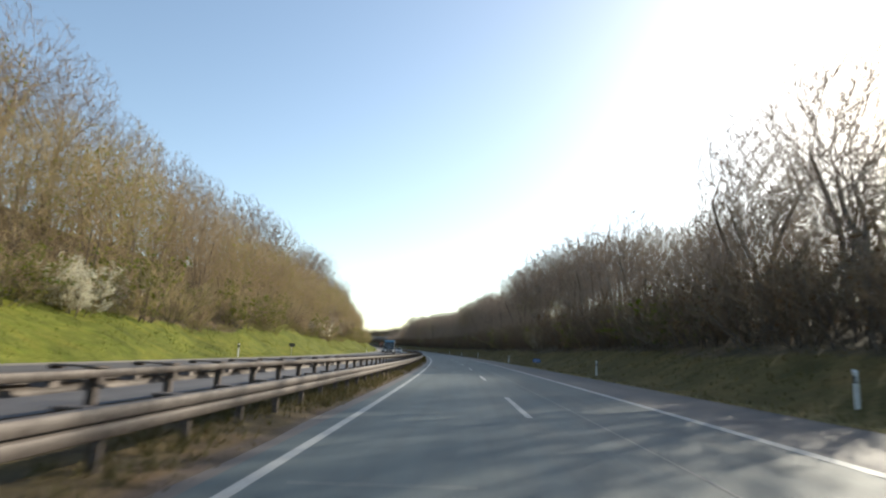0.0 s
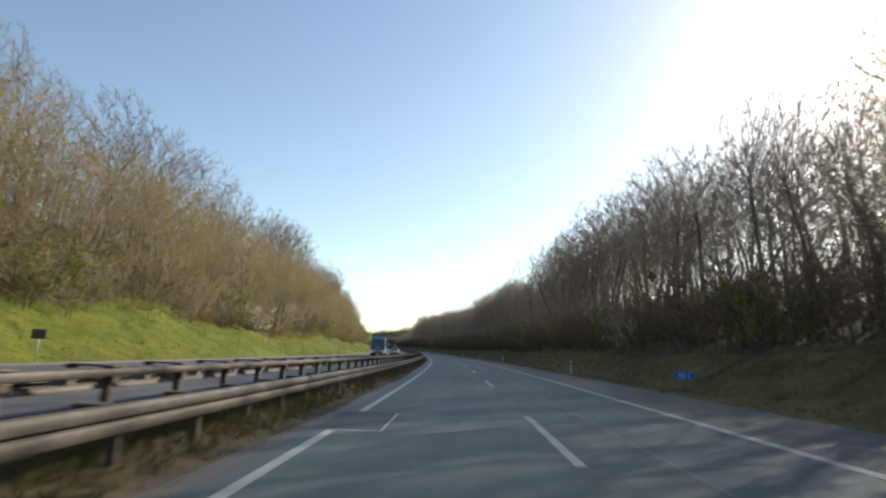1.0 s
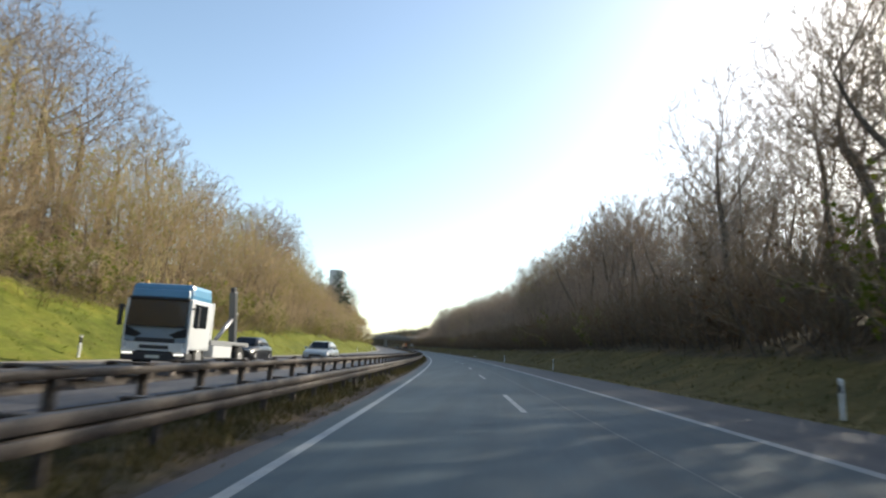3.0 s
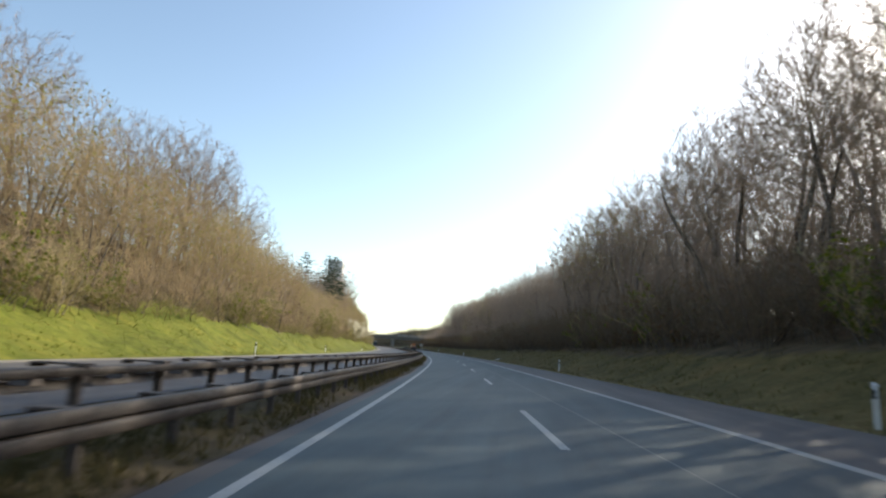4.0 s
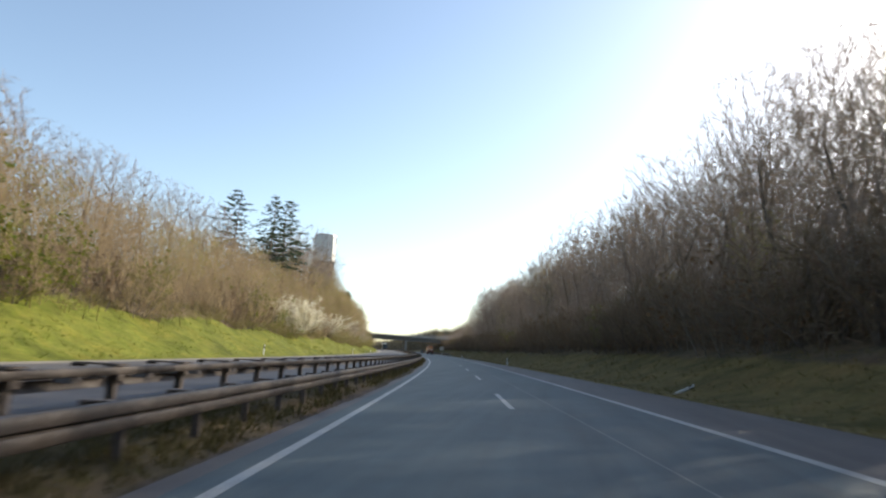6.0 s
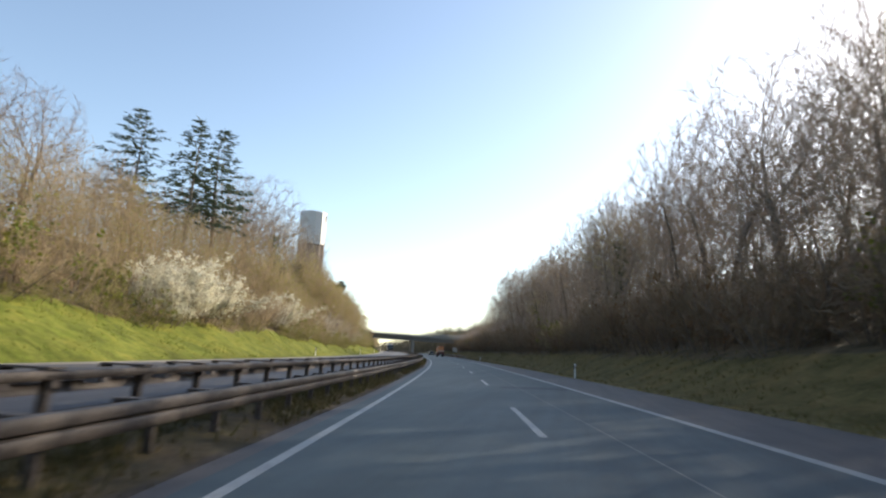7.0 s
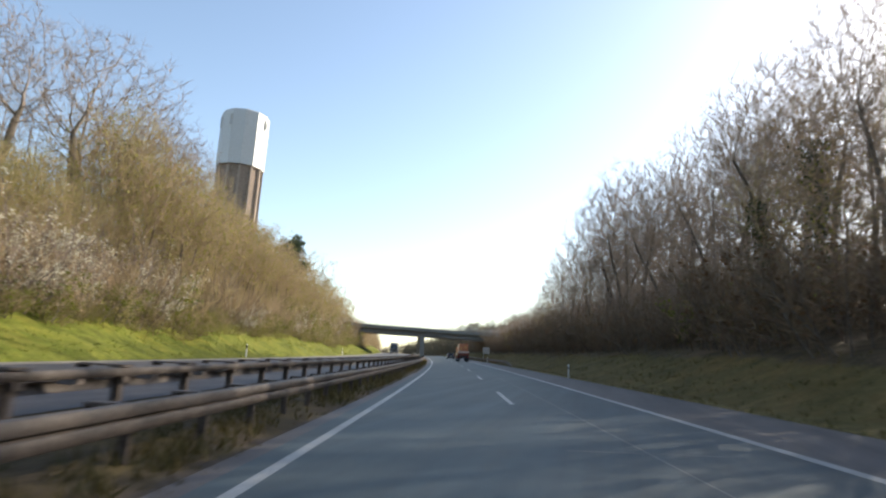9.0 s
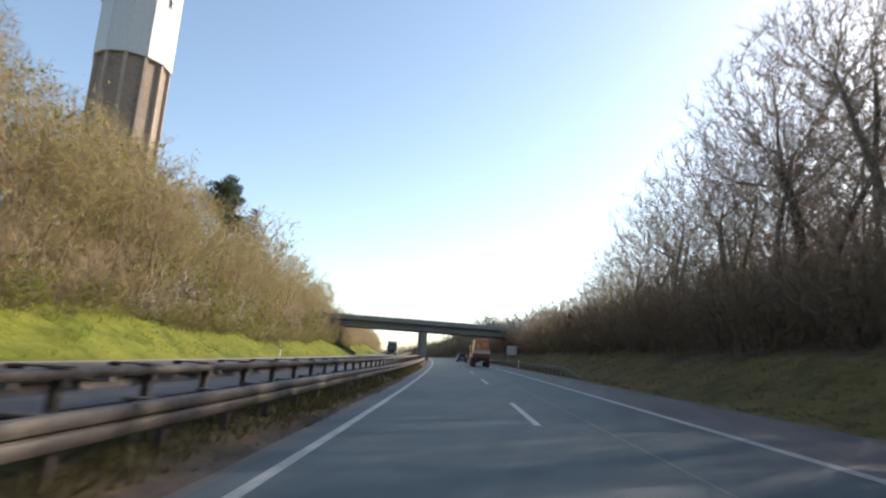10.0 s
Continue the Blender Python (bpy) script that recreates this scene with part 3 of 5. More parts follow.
def grow_shrub(seed, height, width, stems, nb, nt, twig=0.9, wide=0.032):
    """A many-stemmed thicket that leans out from its base."""
    rng = np.random.default_rng(seed)
    wood, canes = Wood(), Wood()
    a = rng.uniform(0, 2 * np.pi, stems)
    tilt = np.radians(rng.uniform(3, 40, stems))
    base = np.stack([np.cos(a), np.sin(a), np.zeros(stems)], 1) * (width * 0.3 * rng.random(stems))[:, None] + [0, 0, -0.3]
    way = np.stack([np.cos(a) * np.sin(tilt), np.sin(a) * np.sin(tilt), np.cos(tilt)], 1)
    ln = height * rng.uniform(0.6, 1.0, stems)
    l0 = limbs(rng, base, way, ln, 3, 0.12, 0.02)
    canes.tubes(l0, np.full(stems, 0.035), np.full(stems, 0.008), 3)
    at, d, t, own = sprout(rng, l0, nb, 0.08, 1.0, 15, 48)
    l1 = limbs(rng, at, d, height * rng.uniform(0.16, 0.36, len(t)), 2, 0.12, 0.12)
    wood.ribbons(rng, l1, np.full(len(t), 0.034))
    at, d, t, own = sprout(rng, l1, nt, 0.05, 1.0, 15, 52)
    tip = at + unit(d + np.array([0, 0, 0.25])) * (twig * rng.uniform(0.4, 1.1, len(t)))[:, None]
    wood.blades(rng, at, tip, np.full(len(t), wide))
    return canes, wood, np.concatenate([tip, (at + tip) / 2, at])


M_BUD = island("spring_buds", [(0.20, 0.21, 0.04), (0.28, 0.27, 0.05), (0.26, 0.22, 0.07), (0.32, 0.31, 0.07)], 0.7, trans=0.35)
M_LEAF = island("young_leaves", [(0.09, 0.12, 0.02), (0.14, 0.17, 0.025), (0.18, 0.18, 0.035), (0.20, 0.21, 0.035)], 0.7, trans=0.4)
M_BLOSSOM = island("white_blossom", [(0.70, 0.67, 0.54), (0.78, 0.75, 0.63), (0.60, 0.56, 0.40), (0.74, 0.71, 0.58)], 0.7, trans=0.5)
M_NEEDLE = island("fir_needles", [(0.040, 0.060, 0.034), (0.060, 0.082, 0.048), (0.050, 0.072, 0.052), (0.075, 0.092, 0.052)], 0.7, trans=0.25)
M_IVY = island("ivy_leaves", [(0.03, 0.045, 0.014), (0.05, 0.07, 0.02), (0.075, 0.085, 0.022), (0.04, 0.05, 0.02)], 0.6, trans=0.15)
# Reddish and olive brown canes, the east wood's shade put into their darker colour.
M_SHADECANE = island("shade_toned_canes", [(0.19, 0.125, 0.092), (0.215, 0.165, 0.105), (0.15, 0.118, 0.082), (0.24, 0.175, 0.12)], 0.9, trans=0.25)
M_DEADLEAF = island("dead_leaves", [(0.16, 0.085, 0.04), (0.20, 0.12, 0.06), (0.12, 0.07, 0.04), (0.22, 0.15, 0.08)], 0.85)


def tree_proto(name, label, seed, bark, twigs, leaves=None, n_leaf=0, size=0.05, leaf_name="foliage", **kw):
    trunk, crown, tips = grow_tree(seed, **kw)
    thing = tagged(new(name), label, "tree")
    part("trunk", trunk.mesh("trunk", bark, True), thing)
    part("crown", crown.mesh("crown", twigs), thing)
    if leaves:
        rng = np.random.default_rng(seed + 50)
        w = Wood()
        w.flakes(rng, tips[rng.integers(0, len(tips), n_leaf)] + rng.normal(0, 0.08, (n_leaf, 3)), np.full(n_leaf, size))
        tagged(part(leaf_name, w.mesh(leaf_name, leaves), thing), kind="stuff")
    return thing


def shrub_proto(name, label, seed, twigs, leaves=None, n_leaf=0, size=0.05, leaf_name="foliage", low=-1.0, **kw):
    canes, wood, tips = grow_shrub(seed, **kw)
    thing = tagged(new(name), label, "shrub")
    tagged(part("stem_clump", canes.mesh("stem_clump", M_BARK), thing), kind="stuff")
    tagged(part("branchwork", wood.mesh("branchwork", twigs), thing), kind="stuff")
    if leaves:
        rng = np.random.default_rng(seed + 70)
        tips = tips[tips[:, 2] > low]
        # flowers and leaves sit in clumps along the twigs
        pick = rng.integers(0, len(tips), max(1, n_leaf // 6))
        at = np.repeat(tips[pick], 6, 0) + rng.normal(0, 0.11, (len(pick) * 6, 3))
        w = Wood()
        w.flakes(rng, at, np.full(len(at), size))
        tagged(part(leaf_name, w.mesh(leaf_name, leaves), thing), kind="stuff")
    return thing


class Kind:
    """A prototype that is used where it first stands and copied afterwards."""

    def __init__(self, thing):
        self.thing, self.used = thing, False

    def put(self, m, group=""):
        if self.used:
            k = self.thing.scale
            ob = copy_thing(self.thing, m @ Matrix.Diagonal((1 / k[0], 1 / k[1], 1 / k[2], 1)))
        else:
            ob, self.used = self.thing, True
            ob.matrix_basis = m
        if group:
            ob["group"] = group
        return ob


def stand(kind, s, u, scale, turn, group="", sink=0.0, tilt=0.0, squash=1.0):
    x, y, z = W(s, u, float(ground(s, u)) - sink)
    m = pose(x, y, z, tilt, 0, turn) @ Matrix.Diagonal((scale * squash, scale * squash, scale, 1))
    return kind.put(m, group)


big = dict(height=16.0, radius=5.8, trunk_r=0.23, clear=0.30, points=820, step=0.5, leader=0.5, lean=0.05, sway=0.055, rise=0.25, sprays=4, twig=0.9, wide=0.023)
tall = dict(height=16.0, radius=4.0, trunk_r=0.135, clear=0.36, points=560, step=0.5, leader=0.62, rise=0.4, sprays=5, twig=0.95, wide=0.028)
back = dict(height=16.0, radius=4.4, trunk_r=0.12, clear=0.34, points=190, step=0.75, leader=0.62, rise=0.4, sprays=4, twig=1.2, wide=0.05, fine=0.014)
bank = dict(height=10.0, radius=3.4, trunk_r=0.075, clear=0.08, points=230, step=0.56, leader=0.45, stems=3, rise=0.4, sprays=4, twig=0.8, wide=0.03)
K_BIG = [Kind(tree_proto("oak_tree", "spreading bare oak with a wide rounded crown", 11 + i, M_BARK, M_TWIGGREY, **big)) for i in range(4)]
K_TALL = [Kind(tree_proto("forest_tree", "tall slender bare forest tree in a dense stand", 31 + i, M_BARK, M_TWIGGREY, **tall)) for i in range(5)]
K_BACK = [Kind(tree_proto("deep_wood_tree", "bare tree deep in the shaded wood", 171 + i, M_BARK, M_TWIGGREY, **back)) for i in range(4)]
K_BUDTREE = [Kind(tree_proto("budding_tree", "young tree with pale yellow-green opening buds", 51 + i, M_BARK, M_TWIG, M_BUD, 560, 0.085, "bud_spray", **bank)) for i in range(3)]
K_BROWN = [Kind(tree_proto("hillside_tree", "bare brown many-stemmed tree on the bank", 61 + i, M_BARK, M_TWIG, **bank)) for i in range(4)]
K_SHRUB = [Kind(shrub_proto("bare_shrub", "dense brown leafless shrub at the wood's edge", 81 + i, M_TWIG, height=4.2, width=4.0, stems=13, nb=5, nt=9, twig=1.2, wide=0.034)) for i in range(3)]
# Built like K_BROWN; the darker grey twigs stand in for shade on this side.
K_SLIM = [Kind(tree_proto("slim_tree", "slim many-stemmed tree, its grey twigs picked dark for the shaded edge", 71 + i, M_BARK, M_TWIGGREY, **bank)) for i in range(3)]
# The twig colour of these shrubs holds the shade of the east bank.
K_SHADESHRUB = [Kind(shrub_proto("grey_shrub", "dense leafless brown shrub, the bank's shade toned into its twigs", 131 + i, M_SHADECANE, height=4.2, width=4.0, stems=14, nb=6, nt=9, twig=1.2, wide=0.045)) for i in range(3)]
K_YOUNG = [Kind(tree_proto("young_tree", "slender forked young tree at the edge of the grass", 141 + i, M_DARKBARK, M_TWIGGREY, height=7.0, radius=1.9, trunk_r=0.052, clear=0.38, points=230, step=0.36, leader=0.6, rise=1.0, twig=0.6)) for i in range(2)]
K_DEAD = [Kind(shrub_proto("bramble_thicket", "tangled thicket with withered brown leaves, its canes toned dark for shade", 91 + i, M_SHADECANE, M_DEADLEAF, 320, 0.08, "withered_foliage", height=3.4, width=4.4, stems=13, nb=5, nt=9, twig=1.1, wide=0.036)) for i in range(2)]
K_GREEN = [Kind(shrub_proto("budding_shrub", "shrub with fresh yellow-green spring leaves", 101 + i, M_TWIG, M_LEAF, 1000, 0.10, height=3.6, width=4.0, stems=13, nb=5, nt=8, twig=1.1, wide=0.034)) for i in range(2)]
K_WHITE = [Kind(shrub_proto("blackthorn_shrub", "shrub covered in white spring blossom", 111 + i, M_TWIG, M_BLOSSOM, 10500, 0.07, "blossom", 0.5, height=4.6, width=4.6, stems=16, nb=7, nt=10, twig=0.7)) for i in range(2)]
K_PALE = [Kind(shrub_proto("sparse_blossom_shrub", "grey shrub with thin white blossom", 121, M_TWIGGREY, M_BLOSSOM, 1500, 0.048, "blossom", 0.6, height=4.2, width=4.0, stems=14, nb=7, nt=10, twig=0.7))]


def plant():
    rnd = random.Random(7)

    def put(kinds, s, u, size, unit_h, group="", squash=None):
        k = kinds[rnd.randrange(len(kinds))]
        return stand(k, s, u, size / unit_h, rnd.uniform(0, 360), group, tilt=rnd.uniform(-3, 3), squash=squash or rnd.uniform(0.95, 1.2))

    # left: shrubs along the foot of the wood
    s = -2.0
    while s < 520:
        r = rnd.random()
        green = 0.5 + 0.4 * math.sin(s * 0.045)
        kinds, h = (K_GREEN, 3.6) if r < 0.55 * green else (K_DEAD, 3.4) if r > 0.92 else (K_PALE, 4.2) if r > 0.89 else (K_SHRUB, 4.2)
        if min(abs(s - b) for b in (32, 316, 319, 322.6, 346.5)) > 2.6:
            put(kinds, s, -20.9 + rnd.uniform(-1.0, 0.6), rnd.uniform(2.4, 4.4), h, "shrubs on the west bank")
        s += rnd.uniform(2.6, 3.8)
    # left: low green growth that comes down over the grass near the tower
    s = 344.0
    while s < 500:
        put(K_GREEN if rnd.random() < 0.7 else K_PALE if rnd.random() < 0.35 else K_SHRUB, s, -19.6 + rnd.uniform(-0.5, 0.5), rnd.uniform(1.3, 2.6), 3.9, "shrubs on the west bank", rnd.uniform(1.2, 1.5))
        s += rnd.uniform(2.2, 3.4)
    # left: trees up the bank
    for u0, step, h0, h1, bud in ((-24.0, (3.2, 4.8), 7.5, 10.5, 0.6), (-28.2, (5.0, 7.0), 10.0, 12.8, 0.4)):
        s = rnd.uniform(0, 4)
        while s < 520:
            low = 0.76 if 255 < s < 345 else 1.0 if s < 366 else 0.6 if s < 394 else 1.25
            put(K_BUDTREE if rnd.random() < (bud if s < 392 else 0.88) else K_BROWN, s, u0 + rnd.uniform(-1.3, 1.3), rnd.uniform(h0, h1) * low, 10.0, "trees on the west bank")
            s += rnd.uniform(*step) * (1.0 if s < 435 else 1.8)
    s = 12.0
    while s < 560:
        u = -34.0 + rnd.uniform(-2.2, 2.2)
        h = (float(west_top(s)) - float(ground(s, u))) * rnd.uniform(0.87, 1.0)
        if not 358 < s < 411:
            put(K_BIG if rnd.random() < 0.72 else K_TALL, s, u, h, 16.0, "trees on the west ridge", rnd.uniform(0.95, 1.1))
        s += rnd.uniform(4.4, 6.4)
    # right: shaded thicket and the tall wood behind it
    s = 8.0
    while s < 545:
        r = rnd.random()
        kinds, h = (K_DEAD, 3.4) if r < 0.36 else (K_SHADESHRUB, 4.2) if r < 0.88 else (K_GREEN, 3.6)
        put(kinds, s, 13.8 + rnd.uniform(-0.7, 0.9), rnd.uniform(3.0, 4.8), h, "shrubs on the east bank")
        s += rnd.uniform(2.6, 3.8)
    s = 10.0
    while s < 550:
        put(K_SLIM if rnd.random() < 0.9 else K_BUDTREE, s, 16.4 + rnd.uniform(-1.0, 1.0), rnd.uniform(6.0, 9.5), 10.0, "trees on the east bank", rnd.uniform(0.8, 1.0))
        s += rnd.uniform(6.0, 8.6)
    s = 26.0
    while s < 550:
        u = 19.0 + rnd.uniform(-1.8, 2.4)
        h = (float(east_top(s)) - float(ground(s, u))) * rnd.uniform(0.87, 1.0) / 0.96
        put(K_BACK if s > 462 else K_TALL if rnd.random() < 0.85 else K_BIG, s, u, h, 16.0, "trees in the east wood", rnd.uniform(0.85, 1.05))
        s += rnd.uniform(3.2, 5.0) * (1.0 if s < 440 else 1.5)
    s = 34.0
    while s < 545:
        u = 23.8 + rnd.uniform(-1.2, 1.6)
        h = (float(east_top(s)) - float(ground(s, u))) * rnd.uniform(0.87, 1.0) / 0.96
        put(K_BACK if s > 450 else K_TALL if rnd.random() < 0.85 else K_BIG, s, u, h, 16.0, "trees in the east wood", rnd.uniform(0.85, 1.05))
        s += rnd.uniform(4.8, 7.0) * (1.0 if s < 440 else 1.6)
    for u0 in (28.5, 33.5, 39.5):
        s = 30.0 + rnd.uniform(0, 4)
        while s < 560:
            u = u0 + rnd.uniform(-1.6, 1.6)
            h = (float(east_top(s)) - float(ground(s, u))) * rnd.uniform(0.95, 1.12)
            put(K_BACK, s, u, max(h, 6.0), 16.0, "trees deep in the east wood", rnd.uniform(0.9, 1.15))
            s += rnd.uniform(5.0, 7.5)
    for s, u, h in ((27, 18.6, 14.5), (31, 20.0, 16.0), (36, 18.2, 14.5), (41, 19.5, 15.5)):
        put(K_TALL, s, u, h, 16.0, "trees in the east wood", 1.1)
    # trees that stand out by their size
    for s, u, h in ((147, 21.0, 20.5), (139, 22.0, 18.0), (222, 19.5, 19.5), (345, 20.0, 20.0), (403, 20.5, 19.5), (422, 19.0, 21.0), (62, 18.5, 15.5), (117, 18.5, 19.0), (125, 18.8, 17.5), (108, 19, 18.0), (188, 18.2, 18.5), (180, 18.8, 18.0), (196, 18.8, 17.5), (306, 18.6, 18.5), (314, 19, 18.0), (341, 18.6, 19.0), (85, 19.0, 18.0), (92, 19.4, 19.0), (97, 18.4, 19.0)):
        put(K_BIG if s in (147, 139, 306, 345, 403, 422) else K_TALL, s, u, h * 0.93, 16.0, "trees in the east wood", 1.05)
    for s, u, h in ((40, -33, 15.0), (47, -33, 15.0), (104, -33.5, 14.5), (154, -33, 18.0), (163, -34, 17.0), (228, -33, 18.5), (236, -34, 16.0), (245, -33, 16.0), (253, -32.5, 14.5), (70, -33.5, 14.0), (405, -31.5, 16.5), (413, -33, 17.5), (420, -34, 16)):
        put(K_BIG, s, u, h * 1.03, 16.0, "trees on the west ridge", 1.0)
    for s, u, h, wide in ((367.5, -31.5, 20.5, 1.35), (372.5, -33.0, 18.5, 1.2), (363, -28.5, 17.5, 1.2), (393, -36, 18.0, 1.2), (403.5, -35, 19.0, 1.2), (408, -30, 15.5, 1.1), (381, -37, 16.5, 1.2), (390, -38, 16.0, 1.1), (398.5, -32.5, 19.5, 1.25), (360, -33, 18.0, 1.1)):
        put(K_BIG, s, u, h, 16.0, "trees on the west ridge", wide)
    # larger budding trees below the tower
    for s, u, h in ((402, -26, 13.0), (408, -23.6, 10.5), (414, -27, 13.5), (421, -24.0, 11.0), (428, -27.0, 13.0), (436, -24.5, 11.5), (444, -27.5, 11.5), (452, -25, 9.5), (461, -25.5, 9.0)):
        put(K_BUDTREE, s, u, h, 10.0, "trees on the west bank", 1.05)
    # young trees at the edge of the grass
    for s, u, h in ((110.4, -20.3, 7.0), (113.0, -20.4, 7.4), (121.5, -20.6, 4.6), (208.5, -20.3, 6.0), (227.6, -20.2, 6.6), (297, -20.5, 5.5), (389, -20.4, 6.5), (404, -20.5, 6.0)):
        put(K_YOUNG, s, u, h, 7.0, "young trees on the west bank", 1.0)
    # blossom
    for kinds, s, u, h in ((K_WHITE, 32, -20.4, 3.0), (K_PALE, 36, -20.6, 2.6), (K_WHITE, 102.5, -20.5, 2.6), (K_PALE, 150, -22.0, 2.6), (K_WHITE, 319, -21.6, 4.9), (K_WHITE, 322.6, -21.2, 4.5), (K_WHITE, 315.8, -21.0, 4.0),
                           (K_PALE, 343, -20.4, 3.0), (K_WHITE, 346.5, -20.8, 3.9), (K_PALE, 376, -20.5, 5.0), (K_PALE, 381, -20.2, 5.0), (K_PALE, 389, -20.2, 4.4), (K_PALE, 432, -20.5, 4.0),
                           (K_PALE, 84, 12.7, 3.0), (K_PALE, 40, 12.9, 2.6)):
        put(kinds, s, u, h, 4.6 if kinds is K_WHITE else 4.2, "flowering shrubs", 1.25 if 310 < s < 325 else None)


plant()


def thicket(name, label, seed, places, m, per, wide, reach, stems=3):
    """Crowns that nobody could count: domes of fine twigs on thin stems. places: rows of s, u, height, radius."""
    rng = np.random.default_rng(seed)
    pl = np.array(places)
    n = len(pl)
    base = W(pl[:, 0], pl[:, 1], ground(pl[:, 0], pl[:, 1]))
    w = Wood()
    st = np.repeat(base, stems, 0) + rng.normal(0, 0.5, (n * stems, 3)) * [1, 1, 0]
    h = np.repeat(pl[:, 2], stems)
    lines = limbs(rng, st - [0, 0, 0.3], unit(rng.normal(0, 0.14, st.shape) + [0, 0, 1.0]), h * rng.uniform(0.6, 0.8, len(h)), 3, 0.06, 0.02)
    w.tubes(lines, 0.006 * h + 0.02, np.full(len(h), 0.015), 3)
    own = np.repeat(np.arange(n), per)
    d = unit(rng.normal(0, 1, (n * per, 3)))
    d[:, 2] = np.abs(d[:, 2]) * 1.3 - 0.35
    r = rng.random(n * per) ** 0.45
    c = base[own] + np.stack([d[:, 0] * pl[own, 3], d[:, 1] * pl[own, 3], (0.32 + 0.58 * d[:, 2]) * pl[own, 2]], 1) * np.stack([r, r, 0.35 + 0.65 * r], 1)
    c[:, 2] = np.maximum(c[:, 2], base[own, 2] + 0.2)
    way = unit(d * [1, 1, 0.8] + [0, 0, 0.35] + rng.normal(0, 0.5, d.shape))
    w.blades(rng, c - way * reach * 0.4, c + way * (reach * rng.uniform(0.35, 0.8, len(c)))[:, None], np.full(len(c), wide))
    tagged(new(name, w.mesh(name, m)), label, "woods", kind="stuff")


def under(places, top, lo=0.84, hi=1.0):
    """Heights that reach up to the line of the wood's top."""
    rnd = random.Random(len(places))
    return [(s, u, (float(top(s)) - float(ground(s, u))) * rnd.uniform(lo, hi), r) for s, u, h, r in places]


def scatter(seed, s0, s1, u0, u1, step_s, step_u, h0, h1, r0, r1):
    rnd = random.Random(seed)
    out, u = [], u0
    while u <= u1:
        s = s0 + rnd.uniform(0, step_s)
        while s < s1:
            out.append((s, u + rnd.uniform(-0.4, 0.4) * step_u, rnd.uniform(h0, h1), rnd.uniform(r0, r1)))
            s += step_s * rnd.uniform(0.75, 1.25)
        u += step_u
    return out


M_BRUSH = island("undergrowth_twigs", [(0.33, 0.245, 0.16), (0.39, 0.30, 0.185), (0.34, 0.255, 0.17), (0.39, 0.33, 0.175)], 0.9, trans=0.4)
M_BRUSHGREY = island("wood_twigs", [(0.23, 0.185, 0.155), (0.30, 0.245, 0.195), (0.25, 0.205, 0.175), (0.31, 0.25, 0.19)], 0.9, trans=0.28)
# the west bank: a closed brown thicket up to the ridge
thicket("hillside_thicket", "dense brown thicket of young trees on the bank", 5, scatter(1, 0, 250, -31.5, -31.0, 3.2, 4, 10.5, 13.5, 2.8, 3.8) + scatter(41, 250, 364, -31.5, -31.0, 3.4, 4, 8.0, 10.5, 2.6, 3.6), M_BRUSH, 860, 0.046, 0.9)
M_OLIVE = island("budding_twigs", [(0.33, 0.255, 0.15), (0.37, 0.31, 0.155), (0.32, 0.275, 0.13), (0.35, 0.335, 0.13)], 0.9, trans=0.4)
thicket("budding_thicket", "dense olive-brown thicket of budding young trees below the tower", 25, scatter(2, 398, 450, -31.5, -26.0, 4.5, 5, 9.0, 13.0, 2.8, 3.8) + scatter(22, 450, 530, -31.5, -26.0, 4.2, 4, 6.5, 9.5, 2.8, 3.8) + under(scatter(9, 346, 358, -35.0, -31.0, 5.0, 4, 1, 1, 3.2, 4.2), west_top, 0.86, 1.0) + under(scatter(19, 396, 448, -33.5, -27.5, 4.4, 2.9, 1, 1, 2.8, 3.8), west_top, 0.74, 0.88) + scatter(29, 356, 398, -34.5, -27.0, 3.6, 3.4, 6.0, 9.0, 2.6, 3.6), M_OLIVE, 800, 0.046, 0.9)
thicket("undergrowth", "brown undergrowth on the wooded bank", 6, scatter(3, 0, 530, -30.0, -22.0, 4.0, 3.2, 3.5, 6.0, 2.0, 3.0), M_BRUSH, 200, 0.042, 0.9)
thicket("ridge_wood", "bare trees standing back from the ridge", 7, under(scatter(4, 10, 366, -46.0, -37.0, 6.0, 4.5, 1, 1, 3.0, 4.2) + scatter(24, 462, 560, -46.0, -37.0, 6.0, 4.5, 1, 1, 3.0, 4.2), west_top, 0.86, 1.0) + under(scatter(34, 384, 412, -37.0, -32.5, 4.2, 3.6, 1, 1, 3.4, 4.6), west_top, 0.72, 0.9), M_BRUSHGREY, 380, 0.03, 1.1)
thicket("hillside_thicket", "sunlit young trees on the bank beyond the bridge", 15, scatter(31, 509, 660, -26.0, -19.5, 4.5, 3.2, 5.5, 8.5, 2.2, 3.2), M_BRUSH, 260, 0.07, 1.6)
M_EDGE = island("edge_growth", [(0.24, 0.19, 0.10), (0.20, 0.19, 0.06), (0.28, 0.22, 0.13), (0.17, 0.18, 0.04)], 0.9, trans=0.4)
thicket("edge_growth", "low brambles and young shoots at the top of the grass", 11, scatter(12, 0, 530, -21.4, -20.2, 2.4, 1.1, 0.7, 1.9, 0.9, 1.6) + scatter(52, 342, 510, -19.9, -19.0, 2.2, 0.9, 0.5, 1.3, 0.8, 1.4), M_EDGE, 80, 0.03, 0.8)
